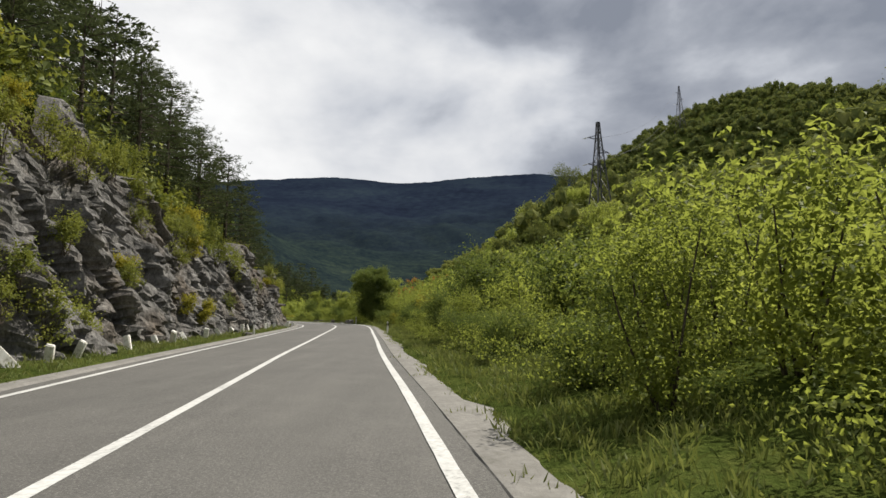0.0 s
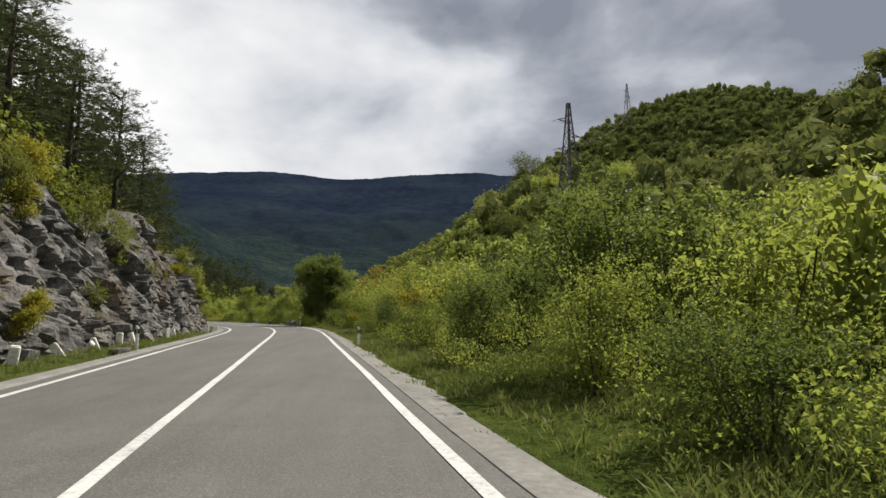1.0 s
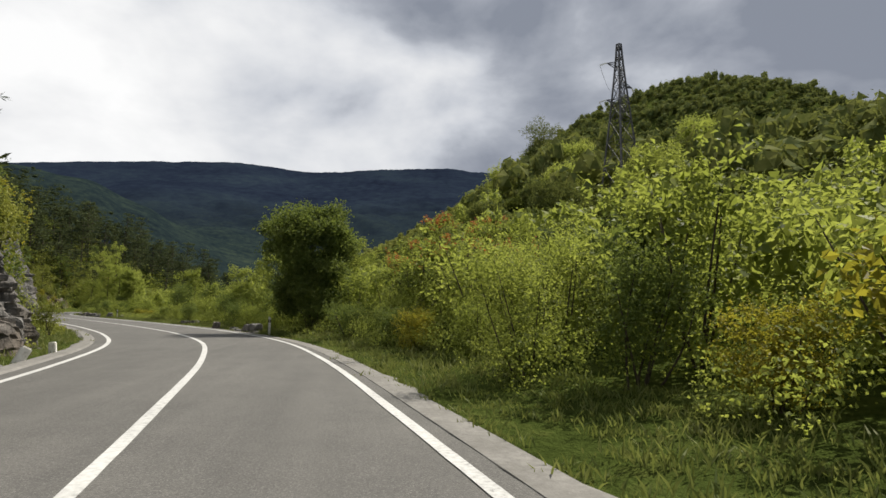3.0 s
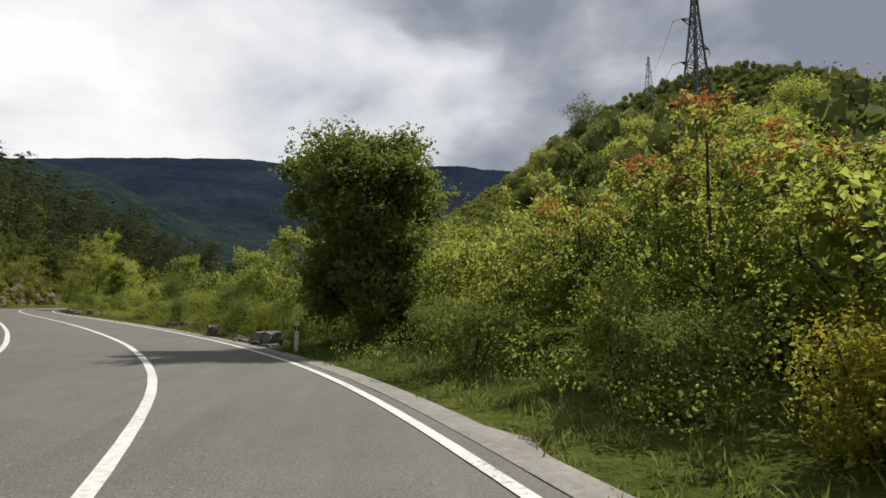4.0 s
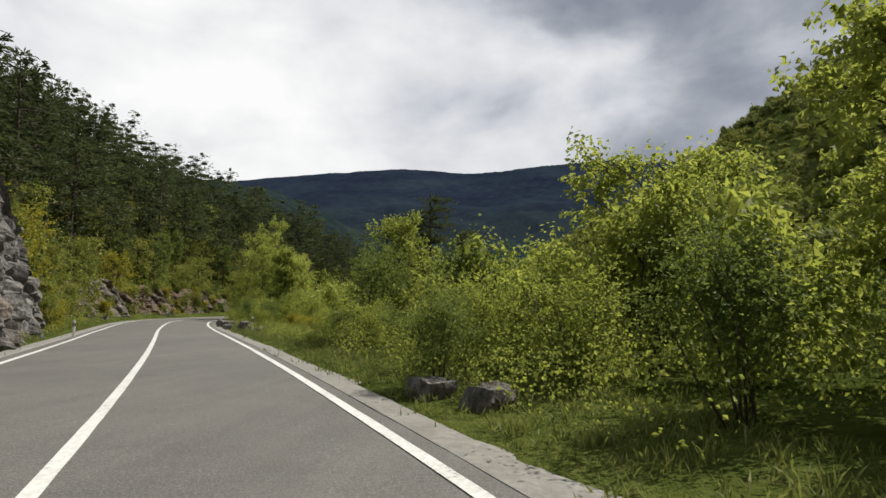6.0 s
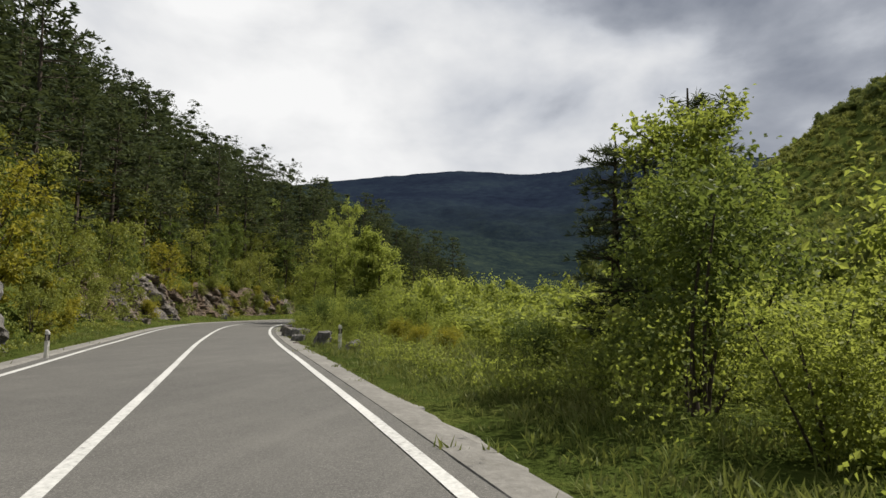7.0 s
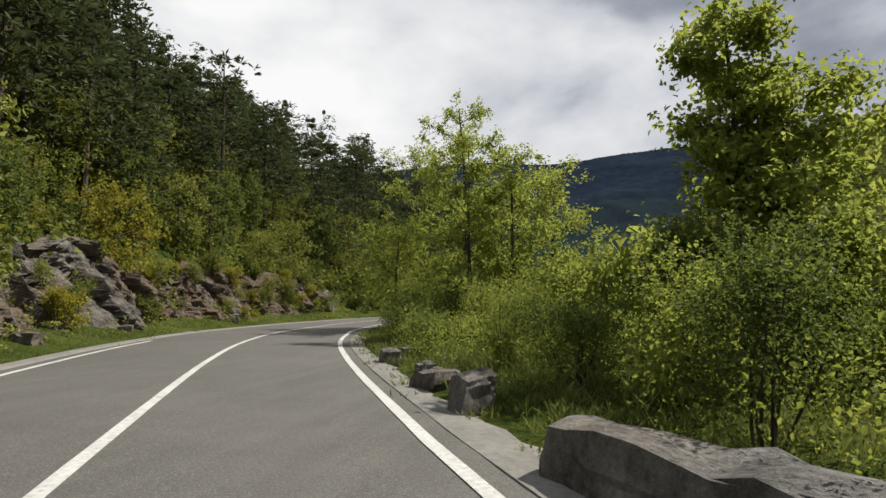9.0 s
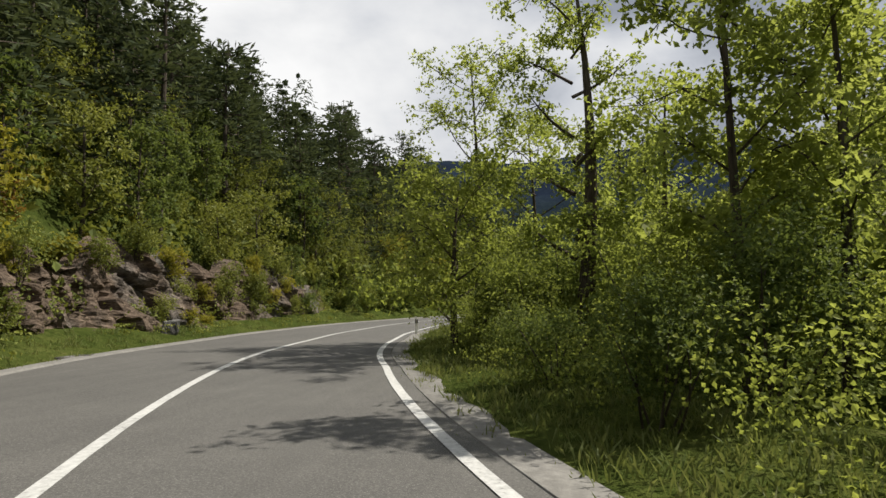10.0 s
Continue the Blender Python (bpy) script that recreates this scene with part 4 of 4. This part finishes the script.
def verge(name, label, n, lo, hi, y0, y1, tall, seed):
    """Grass blades in tufts along the road."""
    g = np.random.default_rng(seed)
    m = n // 14
    k = g.integers(0, len(RL), m * 3)
    k = k[(RL[k, 1] > y0) & (RL[k, 1] < y1)][:m]
    off = g.uniform(0, 1, len(k)) ** 0.8 * (hi - lo) + lo
    if lo < 0:
        off = off + left_edge(RL[k, 1]) + 3.15
    c = RL[k] + RR[k] * off[:, None] + g.normal(size=(len(k), 2)) * 0.2
    z = land(c[:, 0], c[:, 1])
    j = np.repeat(np.arange(len(k)), 14)
    root = np.c_[c[j] + g.normal(size=(len(j), 2)) * 0.09, z[j] - 0.02]
    lean = g.normal(size=(len(j), 3)) * [0.5, 0.5, 0] + [0, 0, 1]
    h = (tall * g.uniform(0.4, 1.3, len(k))[j] * g.uniform(0.6, 1.1, len(j)))[:, None]
    w = unit(np.cross(lean, g.normal(size=(len(j), 3)))) * 0.012
    tip = root + unit(lean) * h
    mid = root + unit(lean + [0, 0, 0.4]) * h * 0.55
    v = np.stack([root, mid + w, tip, mid - w], 1).reshape(-1, 3)
    return tagged(new(name, mesh_from(name, v, np.arange(len(v)).reshape(-1, 4), M_GRASS)), label, "grass", kind="stuff")


verge("meadow_weeds", "tall pale green weeds filling the open ground", 60000, 4.9, 17.0, 98, 126, 0.55, 4)
verge("verge_grass", "ragged green grass on the verge", 80000, 3.78, 6.6, 1, 165, 0.23, 1)
verge("verge_grass", "ragged green grass below the rocks", 26000, -6.2, -4.1, 4, 172, 0.24, 2)


# ---- small things along the road ----
def slab(bm, size, bevel=0.02, jitter=0.0, g=None):
    r = bmesh.ops.create_cube(bm, size=1.0)
    bmesh.ops.scale(bm, vec=size, verts=r["verts"])
    bmesh.ops.bevel(bm, geom=bm.edges[:], offset=bevel, segments=2, affect="EDGES")
    if jitter:
        for v in bm.verts:
            v.co += Vector(g.normal(size=3)) * jitter


def make_marker():
    thing = tagged(new("marker_stone"), "white-painted leaning marker stone in the grass", "marker stone", "white stones below the rock")
    g = np.random.default_rng(3)
    bm = bmesh.new()
    slab(bm, (0.24, 0.13, 0.62), 0.025, 0.006, g)
    bmesh.ops.translate(bm, vec=(0, 0, 0.2), verts=bm.verts[:])
    part("stone", bm, M_WHITE, thing)
    return hide_at(thing)


marker = model(make_marker())
g = np.random.default_rng(8)
yy = 14.0
while yy < 62:
    x, y = at_offset(yy, 0.5 - float(rock_foot(yy)) + g.uniform(-0.12, 0.12))
    m = Matrix.Translation((x, y, float(land(x, y)))) @ Matrix.Rotation(g.uniform(-0.5, 0.9), 4, "Z") @ Matrix.Rotation(g.normal() * 0.38 - 0.2, 4, "Y") @ Matrix.Rotation(g.normal() * 0.15, 4, "X")
    ob = copy_thing(marker, m)
    k = g.uniform(0.8, 1.15)
    ob.scale = (k, k, k)
    yy += g.choice([1.4, 1.8, 2.2, 2.9])


def make_delineator():
    thing = tagged(new("delineator_post"), "white plastic roadside delineator with a black band", "delineator post", "roadside delineators")
    bm = bmesh.new()
    slab(bm, (0.12, 0.07, 1.0), 0.025)
    bmesh.ops.translate(bm, vec=(0, 0, 0.42), verts=bm.verts[:])
    for v in bm.verts:
        if v.co.z > 0.85:
            v.co.z -= 0.07 * (v.co.x / 0.06 + 1) * 0.5
    part("post", bm, M_WHITE, thing)
    bm = bmesh.new()
    slab(bm, (0.126, 0.076, 0.2), 0.02)
    bmesh.ops.translate(bm, vec=(0, 0, 0.68), verts=bm.verts[:])
    band = part("band", bm, M_BLACK, thing, "black band")
    bm = bmesh.new()
    slab(bm, (0.05, 0.012, 0.14), 0.004)
    bmesh.ops.translate(bm, vec=(0, -0.042, 0.68), verts=bm.verts[:])
    part("reflector", bm, M_REFLECT, band, "pale reflector")
    return hide_at(thing)


post = model(make_delineator())
for x, y, turn in ((-2.88, 39.1, 0.1), (-9.85, 72.8, 0.2), (-31.04, 111.20, 0.5), (*at_offset(154.4, 3.6), 0.1), (-37.77, 106.43, 0.5), (*at_offset(36.8, -4.2), 0.1)):
    copy_thing(post, Matrix.Translation((x, y, float(land(x, y)) - 0.03)) @ Matrix.Rotation(turn, 4, "Z"))


def boulder(x, y, size, turn, seed, label, sink=0.12, mat=None):
    """A roughly squared, weathered stone."""
    bm = bmesh.new()
    bmesh.ops.create_cube(bm, size=1.0)
    bmesh.ops.subdivide_edges(bm, edges=bm.edges[:], cuts=10, use_grid_fill=True)
    off = Vector((seed * 3.1, seed * 1.7, 0))
    for v in bm.verts:
        c = v.co.copy()
        r = c.normalized() * 0.62
        c = c.lerp(r, 0.16)
        c = Vector((c.x * size[0], c.y * size[1], c.z * size[2]))
        n = noise.noise(c * 1.3 + off) * 0.14 + noise.noise(c * 4.5 + off) * 0.05
        dist, cells = noise.voronoi((c + off) * 1.8)
        c += c.normalized() * (n + (noise.cell_vector(cells[0] * 9).x - 0.5) * 0.1) * min(1.0, sum(size) / 1.6)
        c.x += 0.22 * c.z
        v.co = c + Vector((0, 0, size[2] * 0.5))
    me = bpy.data.meshes.new("boulder")
    bm.to_mesh(me)
    bm.free()
    me.materials.append(mat or M_ROCK)
    ob = tagged(new("boulder", me), label, "stone block", "stone blocks along the verge")
    ob.matrix_world = Matrix.Translation((x, y, min(0.0, float(land(x, y))) - sink)) @ Matrix.Rotation(turn, 4, "Z")
    return ob


BLOCK = "weathered grey limestone block on the road verge"
g = np.random.default_rng(21)
BLOCKS = [  # station, offset, across, along, height
    (72.9, 4.05, 0.5, 0.6, 0.3), (73.5, 4.3, 0.55, 0.7, 0.5), (74.1, 4.0, 0.45, 0.6, 0.32), (74.5, 4.4, 0.6, 0.6, 0.46), (75.1, 4.05, 0.4, 0.7, 0.3), (76.2, 4.15, 0.4, 1.1, 0.24), (76.7, 4.2, 0.35, 0.5, 0.24), (79.25, 4.05, 0.36, 0.42, 0.58), (80.2, 4.15, 0.25, 0.4, 0.2), (86.2, 4.85, 0.5, 0.7, 0.4), (87.7, 4.6, 0.5, 0.8, 0.35),
    (109.0, 5.15, 0.45, 0.6, 0.42), (111.4, 4.6, 0.5, 0.6, 0.62), (115.1, 4.05, 0.45, 0.75, 0.42), (118.5, 4.2, 0.6, 2.9, 0.62),
    (122.1, 4.0, 0.42, 0.5, 0.66), (124.1, 4.1, 0.55, 0.75, 0.5), (125.6, 4.45, 0.35, 0.5, 0.3), (128.2, 4.2, 0.4, 0.5, 0.34), (129.7, 4.95, 0.35, 0.5, 0.24)]
for i, (yy, off, lx, ly, lz) in enumerate(BLOCKS):
    x, y = at_offset(yy, off)
    k = int(np.abs(LINE[:, 1] - yy).argmin())
    boulder(x, y, (lx, ly, lz), math.atan2(-WAY[k, 0], WAY[k, 1]) + g.normal() * 0.15, 40 + i, BLOCK)


for i in range(14):
    yy = g.choice([73.0, 75.4, 113.4, 113.8, 115.9]) + g.normal() * 0.25
    x, y = at_offset(yy, 3.75 + abs(g.normal()) * 0.12)
    boulder(x, y, tuple(g.uniform(0.08, 0.17, 3)), g.uniform(0, 6), 100 + i, "small pale chunk of broken limestone on the shoulder", 0.02)
for i in range(22):
    x, y = at_offset(g.uniform(127, 162), -6.75 + g.normal() * 0.3)
    boulder(x, y, tuple(g.uniform(0.25, 0.6, 3)), g.uniform(0, 6), 130 + i, "fallen tan rock at the foot of the bank", 0.08, M_ROCK_BROWN)
for i, (yy, off, lx, ly, lz, lab) in enumerate([(35.0, -4.25, 0.35, 0.9, 0.2, "dark stone slab at the road edge"), (144.0, -4.9, 0.5, 0.9, 0.16, "flat grey stone slab at the road edge"), (133.7, -5.9, 0.7, 0.9, 0.6, "fallen brown rock at the foot of the bank"), (140.5, -6.1, 0.6, 0.7, 0.5, "fallen grey rock at the foot of the bank"), (151.0, -6.0, 0.6, 0.6, 0.8, "pale rock at the foot of the bank"), (24.0, -5.7, 0.5, 0.6, 0.4, "fallen pale rock at the foot of the rock cut"), (31.5, -5.6, 0.4, 0.6, 0.4, "fallen grey rock at the foot of the rock cut"), (43.0, -5.6, 0.5, 0.7, 0.5, "fallen grey rock at the foot of the rock cut")]):
    x, y = at_offset(yy, off)
    boulder(x, y, (lx, ly, lz), 0.2 * i, 70 + i, lab, 0.06)


# ---- pylons ----
def beam(bm, a, b, r):
    limb(bm, a, b, r, r, 4, 0.0, None, 1)


def make_pylon(height, base, label):
    """A lattice tower: four legs, cross bracing by panel, three cross arms."""
    thing = tagged(new("power_pylon"), label, "power pylon", "power line pylons")
    lev = [0, 0.2, 0.36, 0.5, 0.62, 0.72, 0.8, 0.87, 0.93, 1.0]
    wid = [base * (1 - f) ** 1.15 + 0.45 * f for f in lev]
    corner = [(1, 1), (1, -1), (-1, -1), (-1, 1)]
    for cx, cy in corner:
        bm = bmesh.new()
        last = None
        for f, w in zip(lev, wid):
            ring = [bm.verts.new((cx * w / 2 + u * 0.1, cy * w / 2 + v * 0.1, f * height)) for u, v in corner]
            if last:
                for k in range(4):
                    bm.faces.new((last[k], ring[k], ring[(k + 1) % 4], last[(k + 1) % 4]))
            last = ring
        part("leg", bm, M_STEEL, thing)
    bm = bmesh.new()
    for i in range(len(lev) - 1):
        for k in range(4):
            a, b = corner[k], corner[(k + 1) % 4]
            for p, q in ((a, b), (b, a)):
                beam(bm, (p[0] * wid[i] / 2, p[1] * wid[i] / 2, lev[i] * height), (q[0] * wid[i + 1] / 2, q[1] * wid[i + 1] / 2, lev[i + 1] * height), 0.045)
            beam(bm, (a[0] * wid[i + 1] / 2, a[1] * wid[i + 1] / 2, lev[i + 1] * height), (b[0] * wid[i + 1] / 2, b[1] * wid[i + 1] / 2, lev[i + 1] * height), 0.045)
    part("bracing", bm, M_STEEL, thing)
    for f, side, reach in ((0.84, -1, 2.6), (0.72, 1, 2.6), (0.6, -1, 2.8)):
        bm = bmesh.new()
        for cy in (-0.4, 0.4):
            beam(bm, (side * 0.3, cy, f * height), (side * reach, 0, f * height + 0.25), 0.06)
            beam(bm, (side * 0.3, cy, f * height + 0.9), (side * reach, 0, f * height + 0.25), 0.05)
        arm = part("cross_arm", bm, M_STEEL, thing)
        bm = bmesh.new()
        beam(bm, (side * reach, 0, f * height + 0.25), (side * (reach + 0.9), 0.5, f * height - 0.1), 0.09)
        part("insulator", bm, M_WHITE, arm, "pale insulator string")
    return thing


pylon = make_pylon(24.0, 4.4, "dark steel lattice power pylon on the wooded hillside")
pylon.matrix_world = Matrix.Translation((33.93, 121.8, 17.9)) @ Matrix.Rotation(0.35, 4, "Z")
pylon_far = make_pylon(30.0, 5.0, "grey steel lattice power pylon on the hilltop")
pylon_far.matrix_world = Matrix.Translation((144.6, 344.6, 109)) @ Matrix.Rotation(0.3, 4, "Z")
wires = tagged(new("power_line"), "thin slack power wires strung between the two pylons", "power line")
for f, side, reach in ((0.84, -1, 3.5), (0.72, 1, 3.5), (0.6, -1, 3.7)):
    a = pylon.matrix_world @ Vector((side * reach, 0.5, f * 24.0 - 0.1))
    b = pylon_far.matrix_world @ Vector((side * reach, 0.5, f * 30.0 - 0.1))
    bm = bmesh.new()
    pts = [a.lerp(b, k / 24) - Vector((0, 0, 26.0 * (k / 24) * (1 - k / 24))) for k in range(25)]
    for p, q in zip(pts, pts[1:]):
        beam(bm, p, q, 0.03)
    part("wire", bm, M_STEEL, wires)

for ob in MODELS:
    for o in (*ob.children_recursive, ob):
        bpy.data.objects.remove(o)
